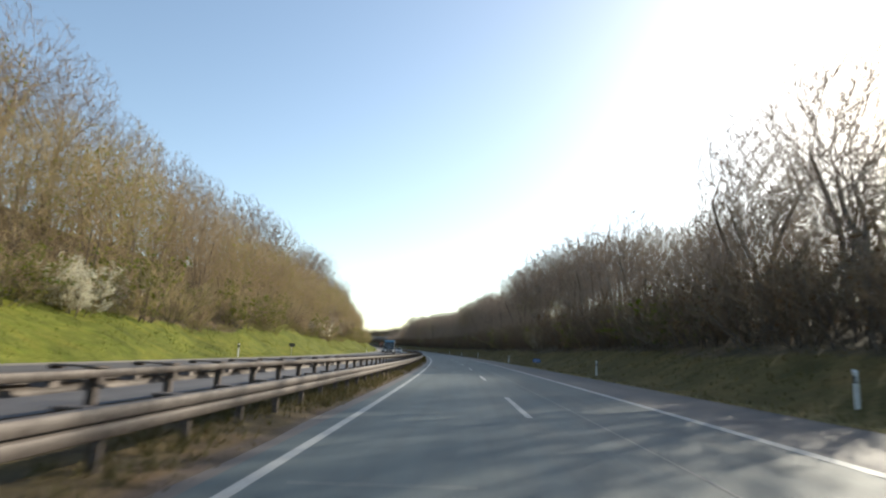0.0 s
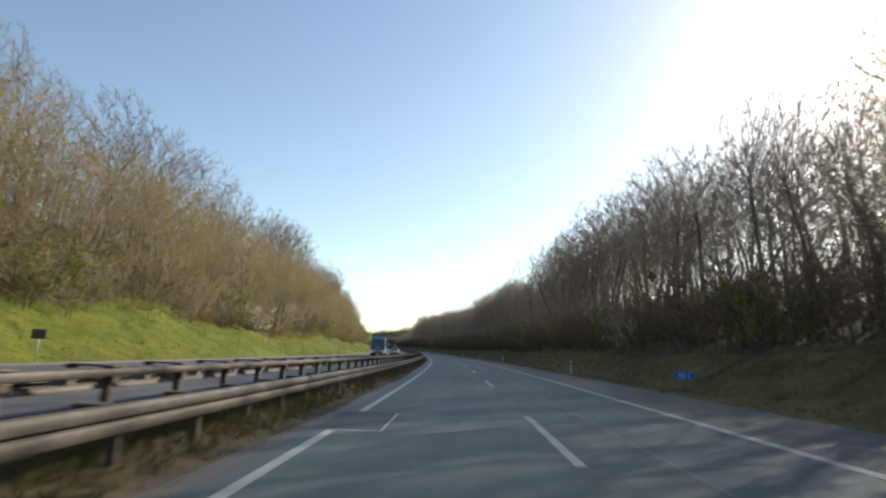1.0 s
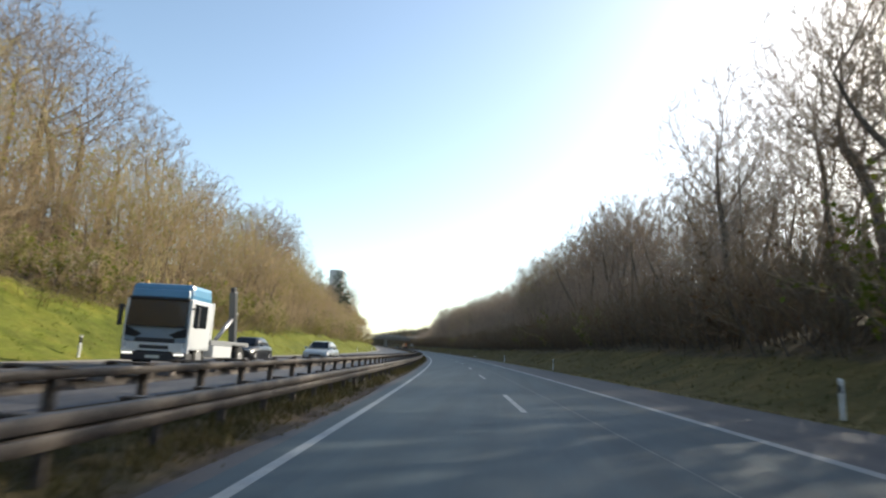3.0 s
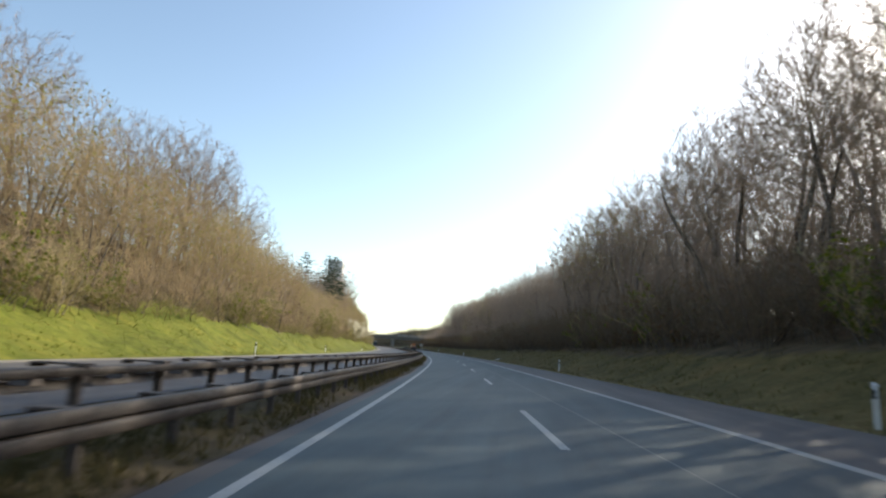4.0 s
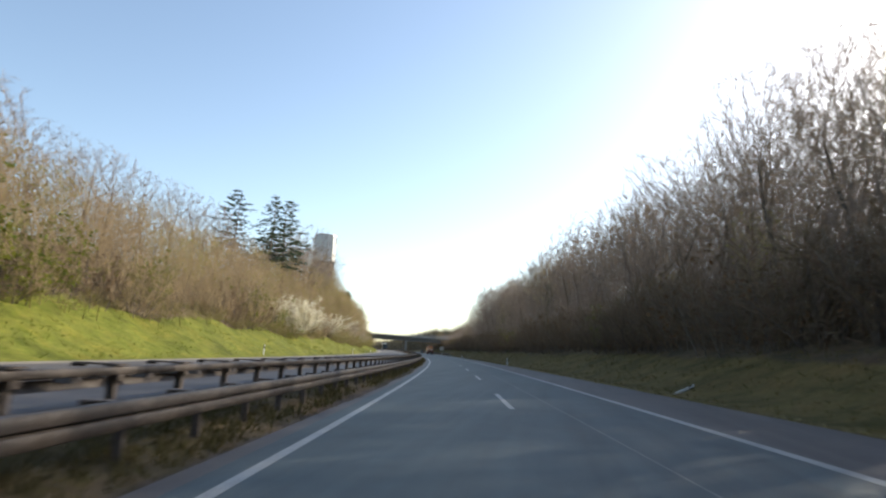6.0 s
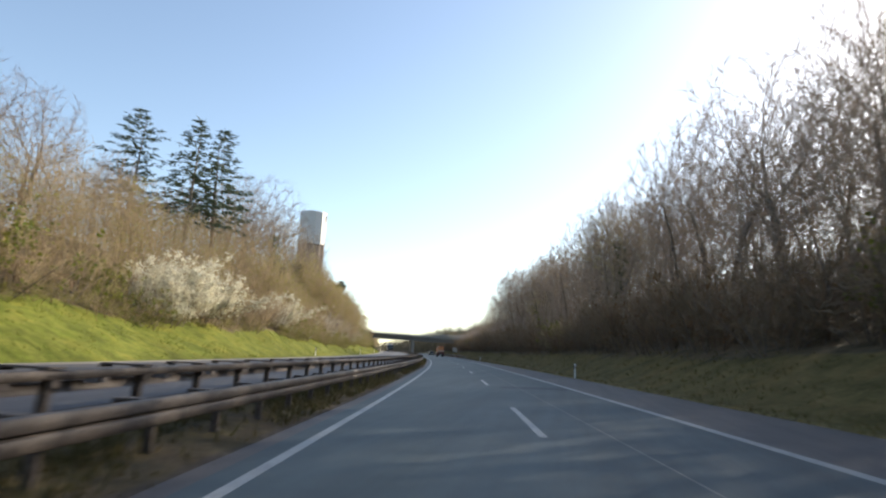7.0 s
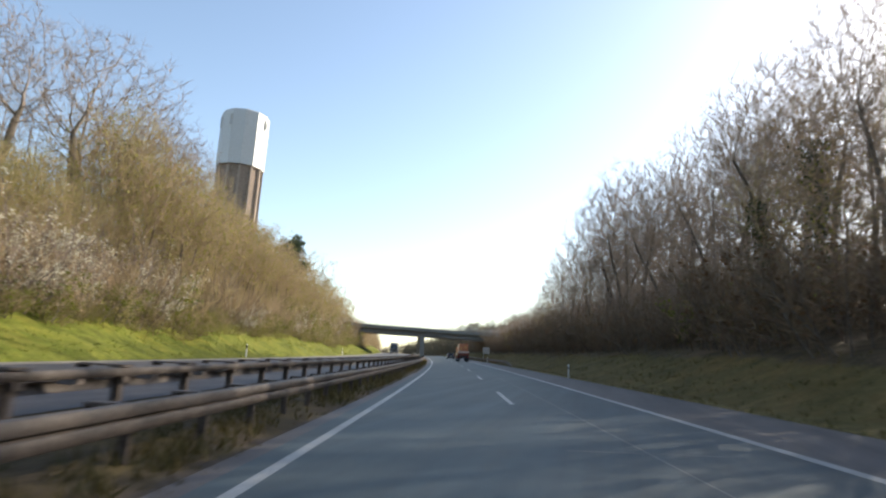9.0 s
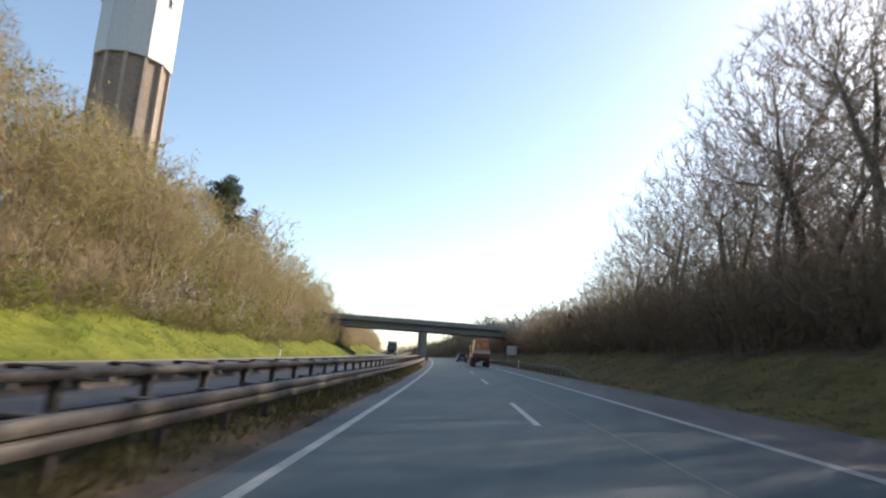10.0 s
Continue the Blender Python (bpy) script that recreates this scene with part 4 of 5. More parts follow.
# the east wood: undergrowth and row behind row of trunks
# Toned darker than the west undergrowth: the wood's shade is in the colour.
thicket("undergrowth", "undergrowth between the forest trees, shade toned into its colour", 8, scatter(5, 10, 600, 14.6, 26.5, 4.0, 3.2, 3.6, 6.2, 2.2, 3.2), M_SHADECANE, 250, 0.055, 1.0)
thicket("hazel_thicket", "close-grown dark thicket under the tall trees", 13, scatter(14, 165, 300, 24.0, 31.0, 3.4, 3.5, 8.0, 12.5, 2.4, 3.2) + scatter(44, 300, 395, 26.0, 31.0, 4.0, 4.5, 5.0, 8.0, 2.4, 3.2) + scatter(54, 395, 470, 24.5, 31.5, 3.6, 3.4, 8.0, 12.0, 2.4, 3.2), M_BRUSHGREY, 260, 0.075, 1.9, 2)
thicket("forest_canopy", "fine bare crowns of the east wood", 10, under(scatter(7, 30, 74, 17.4, 28.4, 4.8, 3.7, 1, 1, 3.4, 4.6) + scatter(57, 74, 140, 18.0, 27.0, 9.0, 4.6, 1, 1, 3.2, 4.2) + scatter(67, 140, 560, 17.4, 28.4, 4.8, 3.7, 1, 1, 3.4, 4.6) + scatter(77, 224, 304, 17.0, 24.6, 5.6, 3.6, 1, 1, 3.2, 4.2), east_top, 0.87, 1.0), M_BRUSHGREY, 760, 0.045, 0.9, 1)
thicket("deep_wood", "trunks and crowns of the wood, row behind row", 9, scatter(6, 20, 165, 29.0, 52.0, 5.4, 6.5, 6.0, 9.0, 2.4, 3.2) + scatter(16, 165, 660, 29.0, 52.0, 4.6, 5.5, 7.0, 10.5, 2.4, 3.4), M_BRUSHGREY, 90, 0.09, 1.6, 2)


# ---- grass tufts ----
def tufts(name, label, seed, count, s0, s1, u0, u1, height, m, per=5):
    rng = np.random.default_rng(seed)
    s = rng.uniform(s0, s1, count)
    u = u0 + (u1 - u0) * rng.random(count)
    keep = np.sin(s * 0.7 + u * 3) + np.sin(s * 0.23 - u) + rng.normal(0, 0.9, count) > -0.5
    s, u = s[keep], u[keep]
    base = W(s, u, ground(s, u) - 0.02)
    n = len(s)
    base = np.repeat(base, per, 0) + rng.normal(0, 0.05, (n * per, 3)) * [1, 1, 0]
    way = rng.normal(0, 0.45, (n * per, 3))
    way[:, 2] = 1.0
    tip = base + unit(way) * (height * rng.uniform(0.4, 1.2, n * per))[:, None]
    side = unit(np.cross(way, rng.normal(0, 1, way.shape))) * (0.012 + 0.02 * height)
    v = np.stack([base - side, base + side, tip], 1).reshape(-1, 3)
    t = np.arange(len(v)).reshape(-1, 3)
    tagged(new(name, np_mesh(name, v, [t], m)), label, "grass", kind="stuff")


M_BLADE = island("grass_blades", [(0.085, 0.115, 0.014), (0.135, 0.165, 0.022), (0.17, 0.185, 0.03), (0.19, 0.165, 0.045)], 0.8, trans=0.3)
M_STRAW = island("straw_blades", [(0.145, 0.112, 0.05), (0.105, 0.095, 0.033), (0.19, 0.145, 0.075), (0.085, 0.082, 0.026)], 0.85, trans=0.2)
M_DULL = island("dull_blades", [(0.085, 0.092, 0.024), (0.15, 0.125, 0.045), (0.21, 0.16, 0.075), (0.13, 0.105, 0.045)], 0.85, trans=0.2)
M_DRY = island("dry_blades", [(0.38, 0.31, 0.17), (0.30, 0.25, 0.12), (0.44, 0.37, 0.21), (0.24, 0.22, 0.08)], 0.85, trans=0.3)
tufts("grass_verge", "bright green spring grass on the bank", 1, 22000, -5, 545, -20.6, -15.8, 0.15, M_BLADE, 4)
tufts("median_grass", "tufts of straw and green grass under the guard rail", 2, 44000, -2, 450, -4.8, -2.85, 0.24, M_STRAW, 4)
tufts("median_grass", "sparse dry tufts on the dusty strip beside the asphalt", 5, 9000, -2, 450, -2.95, -2.5, 0.07, M_STRAW, 3)
tufts("roadside_grass", "dull grass on the shaded bank", 3, 16000, 0, 520, 7.9, 13.0, 0.20, M_DULL, 4)
tufts("roadside_grass", "pale dry grass along the edge of the asphalt", 4, 9000, 0, 500, 7.72, 8.15, 0.13, M_DRY, 4)


# ---- conifers, ivy and the trees that stand out ----
def grow_conifer(seed, height, radius, bare, whorls, per, crown_top=0.06):
    """A spruce: straight trunk, whorls of drooping boughs with sprays of needles."""
    rng = np.random.default_rng(seed)
    trunk, bough, needle = Wood(), Wood(), Wood()
    tr = limbs(rng, np.array([[0, 0, -0.5]]), np.array([[0.02, 0, 1.0]]), np.array([height]), 6, 0.012, 0.02)
    trunk.tubes(tr, np.array([height * 0.014 + 0.05]), np.array([0.02]), 7)
    for k in range(whorls):
        f = k / (whorls - 1)
        z = height * (bare + (0.985 - bare) * f)
        r = radius * (crown_top + (1 - crown_top) * (1 - f) ** 0.75) * rng.uniform(0.55, 1.25)
        n = per
        a = rng.uniform(0, 2 * np.pi) + np.arange(n) * 2 * np.pi / n + rng.normal(0, 0.25, n)
        way = unit(np.stack([np.cos(a), np.sin(a), rng.uniform(-0.14, 0.10, n) + 0.5 * f ** 2], 1))
        ln = r * rng.uniform(0.55, 1.1, n)
        l = limbs(rng, np.repeat([[0.0, 0.0, z]], n, 0) + rng.normal(0, 0.07, (n, 3)), way, ln, 3, 0.07, -0.03)
        bough.ribbons(rng, l, np.full(n, 0.06))
        m = np.maximum(6, (ln * 9).astype(int))
        for i in range(n):
            t = rng.uniform(0.25, 1.05, m[i])
            at = l[i, 0] + (l[i, -1] - l[i, 0]) * t[:, None] + rng.normal(0, 0.13, (m[i], 3)) * [1, 1, 0.5]
            side = unit(np.cross(way[i], [0, 0, 1.0])) * rng.choice([-1.0, 1.0], m[i])[:, None]
            d = unit(way[i] * 0.7 + side + rng.normal(0, 0.3, (m[i], 3)) * [1, 1, 0.5] + [0, 0, -0.2])
            needle.blades(rng, at, at + d * rng.uniform(0.35, 0.85, m[i])[:, None], np.full(m[i], 0.17))
    return trunk, bough, needle


def conifer_proto(name, label, seed, **kw):
    trunk, bough, needle = grow_conifer(seed, **kw)
    thing = tagged(new(name), label, "tree")
    part("trunk", trunk.mesh("trunk", M_BARK, True), thing)
    tagged(part("bough_frame", bough.mesh("bough_frame", M_BARK), thing), kind="stuff")
    tagged(part("needle_cover", needle.mesh("needle_cover", M_NEEDLE), thing, "dark green drooping needles"), kind="stuff")
    return thing


K_FIR = [Kind(conifer_proto("spruce_tree", "tall dark green spruce above the bare wood", 201 + i, height=16.0, radius=5.6 - 0.6 * i, bare=0.32 + 0.05 * i, whorls=15, per=6, crown_top=0.07)) for i in range(3)]
for i, (s, u, h, a) in enumerate(((341.0, -38.5, 17.0, 20), (342.3, -31.9, 16.5, 130), (346.9, -30.2, 16.8, 250))):
    stand(K_FIR[i], s, u, (np.array([27.9, 27.3, 27.6])[i] - float(ground(s, u))) / 15.6, a, "spruces")
stand(K_FIR[2], 480, -31.0, 14.0 / 16, 40, "spruces")
stand(K_FIR[1], 530.0, 17.7, (12.5 - float(ground(530.0, 17.7))) / 16, 40, "spruces", squash=0.85)
for i, s, u, top in ((0, 534.0, 22.6, 15.2), (1, 537.0, 25.5, 15.6), (2, 531.0, 24.8, 14.6)):
    stand(K_BACK[i], s, u, (top - float(ground(s, u))) / 15.2, 75 + 50 * i, "trees in the east wood", squash=1.2)


def pine_proto(seed):
    """A Scots pine: bare trunk, few crooked limbs, rounded cushions of needles."""
    rng = np.random.default_rng(seed)
    trunk, limb, needle = Wood(), Wood(), Wood()
    tr = limbs(rng, np.array([[0, 0, -0.5]]), np.array([[0.05, 0, 1.0]]), np.array([12.0]), 6, 0.04, 0.02)
    trunk.tubes(tr, np.array([0.2]), np.array([0.05]), 7)
    at, d, t, own = sprout(rng, tr, 16, 0.6, 1.0, 40, 80)
    l = limbs(rng, at, d, rng.uniform(1.6, 3.4, 16) * (1.4 - t * 0.7), 3, 0.2, 0.06)
    limb.tubes(l, np.full(16, 0.07), np.full(16, 0.02), 3)
    for i in range(16):
        for c in (l[i, 2], l[i, 3]):
            n = 130
            p = rng.normal(0, 1, (n, 3))
            p = c + unit(p) * (rng.random(n) ** 0.4 * rng.uniform(0.6, 1.0))[:, None] * [1.0, 1.0, 0.55]
            needle.blades(rng, p, p + unit(p - c + [0, 0, 0.25]) * 0.35, np.full(n, 0.13))
    thing = tagged(new("pine_tree"), "dark pine with a rounded cushion crown", "tree")
    part("trunk", trunk.mesh("trunk", M_BARK, True), thing)
    part("limb_frame", limb.mesh("limb_frame", M_BARK), thing)
    part("needle_cover", needle.mesh("needle_cover", M_NEEDLE), thing)
    return thing


K_PINE = Kind(pine_proto(5))
for s, u, top in ((459, -28.6, 20.6), (464, -29.6, 20.2)):
    stand(K_PINE, s, u, (top - float(ground(s, u))) / 12.2, s, "pines")


def ivy_proto(seed, label, **kw):
    trunk, crown, tips = grow_tree(seed, **kw)
    rng = np.random.default_rng(seed)
    v = trunk.arrays()[0]
    v = v[(v[:, 2] > 0.2) & (v[:, 2] < 11.5)]
    w = Wood()
    n = 2600
    z = rng.random(n) ** 0.9 * 11.0
    c = np.stack([np.interp(z, np.sort(v[:, 2]), v[np.argsort(v[:, 2]), 0]), np.interp(z, np.sort(v[:, 2]), v[np.argsort(v[:, 2]), 1]), z], 1)
    w.flakes(rng, c + rng.normal(0, 1, (n, 3)) * (0.34 + 0.25 * rng.random((n, 1))) * [1, 1, 0.3], np.full(n, 0.11))
    thing = tagged(new("ivy_clad_tree"), label, "tree")
    part("trunk", trunk.mesh("trunk", M_BARK, True), thing)
    part("crown", crown.mesh("crown", M_TWIG), thing)
    part("ivy", w.mesh("ivy", M_IVY), thing, "dark green ivy round the trunk")
    return thing


K_IVY = [Kind(ivy_proto(301, "bare tree with its trunk wrapped in ivy", **big)), Kind(ivy_proto(302, "slender tree with ivy up its whole trunk", **tall))]
for k, s, u, h in ((0, 373.5, -29.5, 17.0), (1, 403, -30.0, 15.5), (1, 369, -28, 11.0), (1, 378.5, 18.0, 14.5), (1, 383, 17.4, 11.0), (0, 336, 18.0, 15.0)):
    stand(K_IVY[k], s, u, h / 16, s * 7, "ivy-clad trees")
K_FRESH = Kind(tree_proto("leafing_tree", "tall tree with thin pale green young leaves", 401, M_BARK, M_TWIGGREY, M_BUD, 3000, 0.05, "foliage", **tall))
for s, u, h in ((221, 17.6, 16.5), (227, 18.4, 14.5), (233, 17.8, 12.5), (116, 17.5, 11.0)):
    stand(K_FRESH, s, u, h / 16, s * 5, "leafing trees", squash=1.25)


# ---- water tower ----
M_DRUM = two_scale("pale_metal_cladding", (0.44, 0.45, 0.455), (0.49, 0.50, 0.50), 0.12, 6.0, 0.42, 0.15, bump=0.02, own=True)
M_SHAFT = two_scale("brown_concrete", (0.20, 0.158, 0.128), (0.31, 0.245, 0.20), 0.25, 3.0, 0.9, bump=0.3, own=True)
M_FIN = two_scale("pale_concrete_fin", (0.29, 0.235, 0.195), (0.39, 0.32, 0.27), 0.3, 3.0, 0.9, bump=0.2, own=True)
M_DARK = two_scale("dark_opening", (0.02, 0.02, 0.022), (0.035, 0.035, 0.038), 2.0, 9.0, 0.6)


def ring_mesh(name, rings, n, m, smooth=True):
    """Rings of (radius, z) turned round the z axis, closed at the top."""
    bm = bmesh.new()
    loops = [[bm.verts.new((r * math.cos(2 * math.pi * i / n), r * math.sin(2 * math.pi * i / n), z)) for i in range(n)] for r, z in rings]
    for a, b in zip(loops, loops[1:]):
        for i in range(n):
            bm.faces.new((a[i], a[(i + 1) % n], b[(i + 1) % n], b[i])).smooth = smooth
    bm.faces.new(loops[-1])
    return bm_mesh(name, bm, m)


def water_tower(s, u, joint, top, first):
    z0 = float(ground(s, u)) - 1.0
    tower = tagged(new("water_tower"), "water tower with a pale metal drum on a ribbed brown shaft", "tower")
    x, y, z = W(s, u, 0)
    tower.matrix_basis = pose(x, y, z, 0, 0, first)
    R, n = 3.75, 12
    part("shaft", ring_mesh("shaft", [(R - 0.22, z0), (R - 0.22, joint)], n, M_SHAFT, False), tower)
    bm = bmesh.new()
    box(bm, R - 0.6, R + 0.10, -0.17, 0.17, z0, joint - 0.02, 0.03)
    fin = bm_mesh("fin", bm, M_FIN)
    for i in range(n):
        part("fin", fin, tower, m=pose(0, 0, 0, 0, 0, i * 360 / n))
    drum = part("drum", ring_mesh("drum", [(R - 0.3, joint - 0.05), (R + 0.22, joint - 0.05), (R + 0.24, joint), (R + 0.24, top - 0.4), (R + 0.18, top - 0.15), (R + 0.02, top - 0.02), (R - 0.5, top)], n, M_DRUM, False), tower, "pale grey metal-clad drum")
    bm = bmesh.new()
    box(bm, R + 0.20, R + 0.27, -0.035, 0.035, joint + 0.02, top - 0.4, 0.01)
    seam = bm_mesh("cladding_seam", bm, M_DRUM)
    for i in range(n):
        part("cladding_seam", seam, drum, m=pose(0, 0, 0, 0, 0, i * 360 / n))
    a = R + 0.18
    bm = bmesh.new()
    box(bm, a - 0.05, a + 0.16, -0.22, 0.22, top - 2.9, top - 1.0, 0.03)
    hood = bm_mesh("vent_hood", bm, M_DRUM)
    bm = bmesh.new()
    box(bm, a + 0.10, a + 0.19, -0.11, 0.11, top - 2.7, top - 1.2, 0.01)
    slot = bm_mesh("vent_slot", bm, M_DARK)
    for turn, dark in ((-83, 0), (-38, 0), (58, 1), (150, 1), (195, 0)):
        h = part("vent_hood", hood, drum, m=pose(0, 0, 0, 0, 0, turn))
        if dark:
            part("vent_slot", slot, h)
    bm = bmesh.new()
    cyl(bm, (0, 0, top), (0, 0, top + 0.35), 0.5, n=16)
    part("hatch", bm_mesh("hatch", bm, M_DRUM), tower)


water_tower(450.0, -36.9, 30.4, 40.1, -58)


# ---- road bridge ----
M_CONC = two_scale("bridge_concrete", (0.20, 0.195, 0.18), (0.30, 0.29, 0.265), 0.3, 4.0, 0.9, bump=0.2)
# Darker than M_CONC, with some distant haze lifted into the colour.
M_CONCDARK = two_scale("darker_concrete", (0.17, 0.166, 0.162), (0.26, 0.25, 0.24), 0.3, 4.0, 0.9, bump=0.2)
M_RAILING = two_scale("grey_painted_steel", (0.40, 0.41, 0.42), (0.5, 0.51, 0.52), 1.0, 12.0, 0.5, 0.1)
M_STONE = two_scale("paving_stone", (0.09, 0.085, 0.08), (0.17, 0.16, 0.15), 0.8, 8.0, 0.9, bump=0.4)


def bridge():
    b = tagged(new("road_bridge"), "grey concrete road bridge across the motorway", "bridge")
    b.matrix_basis = at_road(503, 0, 0, turn=7)
    u0, u1 = -34.0, 30.0
    zl = lambda u: 6.85 - 0.006 * u

    def slab(name, y0, y1, a, c, m, bevel=0.03):
        bm = bmesh.new()
        box(bm, u0, u1, y0, y1, 0, 1, 0.0)
        for v in bm.verts:
            v.co.z = zl(v.co.x) + (c if v.co.z > 0.5 else a)
        return part(name, bm_mesh(name, bm, m), b)
    slab("deck", -3.6, 3.6, -0.75, -0.12, M_CONC)
    for y in (-2.0, 2.0):
        slab("girder", y - 0.75, y + 0.75, -1.85, -0.75, M_CONCDARK)
    for y in (-3.75, 3.45):
        slab("edge_beam", y, y + 0.3, -0.62, 0.12, M_CONC)
    for y in (-3.6, 3.6):
        rail = part("railing", None, b, "thin grey steel railing")
        bm = bmesh.new()
        box(bm, -0.03, 0.03, -0.03, 0.03, 0.1, 1.05)
        post = bm_mesh("rail_post", bm, M_RAILING)
        x = u0 + 1
        while x < u1:
            part("rail_post", post, rail, m=pose(x, y, zl(x)))
            x += 2.0
        for z in (0.45, 0.75, 1.05):
            bm = bmesh.new()
            box(bm, u0, u1, y - 0.025, y + 0.025, 0, 1)
            for v in bm.verts:
                v.co.z = zl(v.co.x) + z + (0.05 if v.co.z > 0.5 else 0)
            part("rail_bar", bm_mesh("rail_bar", bm, M_RAILING), rail)
    # middle pier: two round-edged columns on a plinth, under a crosshead
    for y in (-1.6, 1.6):
        bm = bmesh.new()
        box(bm, -4.55, -3.35, y - 0.9, y + 0.9, -0.4, zl(-4) - 1.85, 0.18)
        part("pier", bm_mesh("pier", bm, M_CONC), b)
    bm = bmesh.new()
    box(bm, -4.9, -3.0, -2.9, 2.9, -0.4, 0.45, 0.06)
    part("plinth", bm_mesh("plinth", bm, M_CONC), b)
    # abutments and wing walls
    for x0, x1, side in ((-26.0, -20.2, 1), (13.4, 19.0, -1)):
        bm = bmesh.new()
        box(bm, x0, x1, -3.4, 3.4, -0.5, zl(x0) - 1.86, 0.05)
        part("abutment", bm_mesh("abutment", bm, M_CONC), b)
        bm = bmesh.new()
        box(bm, x0 - 4 if side > 0 else x0 + 0.4, x1 - 0.6 if side > 0 else x1 + 4, -4.1, -3.45, -0.5, zl(x0) - 0.9, 0.04)
        part("wing_wall", bm_mesh("wing_wall", bm, M_CONCDARK), b)
    # paved slope below the west abutment: rows of set stones
    slope = part("paved_slope", None, b, "dark set-stone paving on the slope")
    bm = bmesh.new()
    box(bm, -0.26, 0.26, -0.36, 0.36, -0.2, 0.06, 0.03)
    stone = bm_mesh("stone", bm, M_STONE)
    for i in range(9):
        for j in range(11):
            part("stone", stone, slope, m=pose(-20.0 + i * 0.46, -4.0 + j * 0.76 + (i % 2) * 0.3, 2.45 - i * 0.245, 0, 28, 0))


bridge()


def info_board(s, u, dz):
    t = tagged(new("notice_board"), "plain pale board on two posts below the bridge", "sign")
    t.matrix_basis = at_road(s, u, dz)
    bm = bmesh.new()
    box(bm, -0.8, 0.8, -0.03, 0.0, 1.5, 2.9, 0.01)
    part("panel", bm_mesh("panel", bm, two_scale("pale_board", (0.42, 0.40, 0.38), (0.52, 0.50, 0.47), 1.0, 9.0, 0.6)), t)
    for x in (-0.6, 0.6):
        bm = bmesh.new()
        cyl(bm, (x, 0.05, -0.4), (x, 0.05, 2.95), 0.04, n=10)
        part("post", bm_mesh("post", bm, M_RAILING), t)


info_board(487, 10.75, float(ground(487, 10.75)) - 0.7)


# ---- guard rail before the bridge on the shoulder ----
def shoulder_rail():
    guard_rail("galvanised guard rail along the hard shoulder, before the bridge", 8.22, 0.86, -1, 434, 560, 8.32, 0.8, "shoulder rails")
    # the turned-down end
    thing = tagged(new("rail_end"), "turned-down end section of the guard rail", "guard rail", "shoulder rails")
    prof = w_section(8.22, 0.86, -1)
    n = len(prof)
    rows = []
    for f, s in ((0.0, 434.0), (0.35, 431.0), (0.75, 428.0), (1.0, 425.0)):
        rows.append(W(np.full(len(prof), s), np.array([p[0] for p in prof]), np.array([p[1] for p in prof]) - 0.72 * f))
    v = np.concatenate(rows)
    i = (np.arange(3)[:, None] * n + np.arange(n)[None]).ravel()
    j = (np.arange(3)[:, None] * n + (np.arange(n)[None] + 1) % n).ravel()
    part("beam", np_mesh("beam", v, [np.stack([i, j, j + n, i + n], 1)], M_STEEL), thing)


shoulder_rail()


# ---- marker posts and signs ----
M_WHITE = two_scale("white_plastic", (0.55, 0.55, 0.53), (0.72, 0.72, 0.70), 3.0, 20.0, 0.5, bump=0.05, own=True)
M_BLACK = two_scale("black_plastic", (0.02, 0.02, 0.02), (0.04, 0.04, 0.04), 3.0, 20.0, 0.5, bump=0.05, own=True)
M_REFLECT = two_scale("white_reflector", (0.6, 0.6, 0.6), (0.75, 0.75, 0.75), 5.0, 40.0, 0.25)
M_BLUE = two_scale("blue_sign", (0.03, 0.13, 0.42), (0.05, 0.18, 0.52), 3.0, 20.0, 0.4, bump=0.02, own=True)
M_SIGNBACK = two_scale("dark_sign_back", (0.05, 0.05, 0.055), (0.09, 0.09, 0.095), 3.0, 20.0, 0.5, own=True)


def prism(bm, pts, z0, z1, slant=0.0):
    """An upright prism on a plan outline, with a top that slants towards -y."""
    lo = [bm.verts.new((x, y, z0)) for x, y in pts]
    hi = [bm.verts.new((x, y, z1 + slant * y)) for x, y in pts]
    n = len(pts)
    for i in range(n):
        bm.faces.new((lo[i], lo[(i + 1) % n], hi[(i + 1) % n], hi[i]))
    bm.faces.new(lo[::-1])
    bm.faces.new(hi)


def marker_post():
    t = tagged(new("marker_post"), "white roadside marker post with a black band", "marker post", "marker posts")
    plan = [(-0.06, -0.02), (-0.04, -0.045), (0.04, -0.045), (0.06, -0.02), (0.035, 0.055), (-0.035, 0.055)]
    big_plan = [(x * 1.05, y * 1.05) for x, y in plan]
    bm = bmesh.new()
    prism(bm, plan, -0.3, 0.92, 0.6)
    part("body", bm_mesh("body", bm, M_WHITE), t)
    bm = bmesh.new()
    prism(bm, big_plan, 0.62, 0.82, 0.6)
    band = part("black_band", bm_mesh("black_band", bm, M_BLACK), t, "slanted black band")
    bm = bmesh.new()
    box(bm, -0.025, 0.025, -0.056, -0.046, 0.63, 0.79, 0.004)
    part("reflector", bm_mesh("reflector", bm, M_REFLECT), band)
    return Kind(t)


K_POST = marker_post()
for s, u in ((15.0, 9.5), (39.0, 9.0), (84, 8.6), (131, 8.65), (168.5, 8.5), (204.7, 8.5), (312.3, 7.95), (392.0, 7.9), (459, 8.0)):
    K_POST.put(at_road(s, u, float(ground(s, u)) - 0.02))
for s in (45.5, 142.4, 205.2, 236.5, 285.7, 346, 396.5, 444.9):
    K_POST.put(at_road(s, -15.9, float(ground(s, -15.9)) - 0.02, 180))
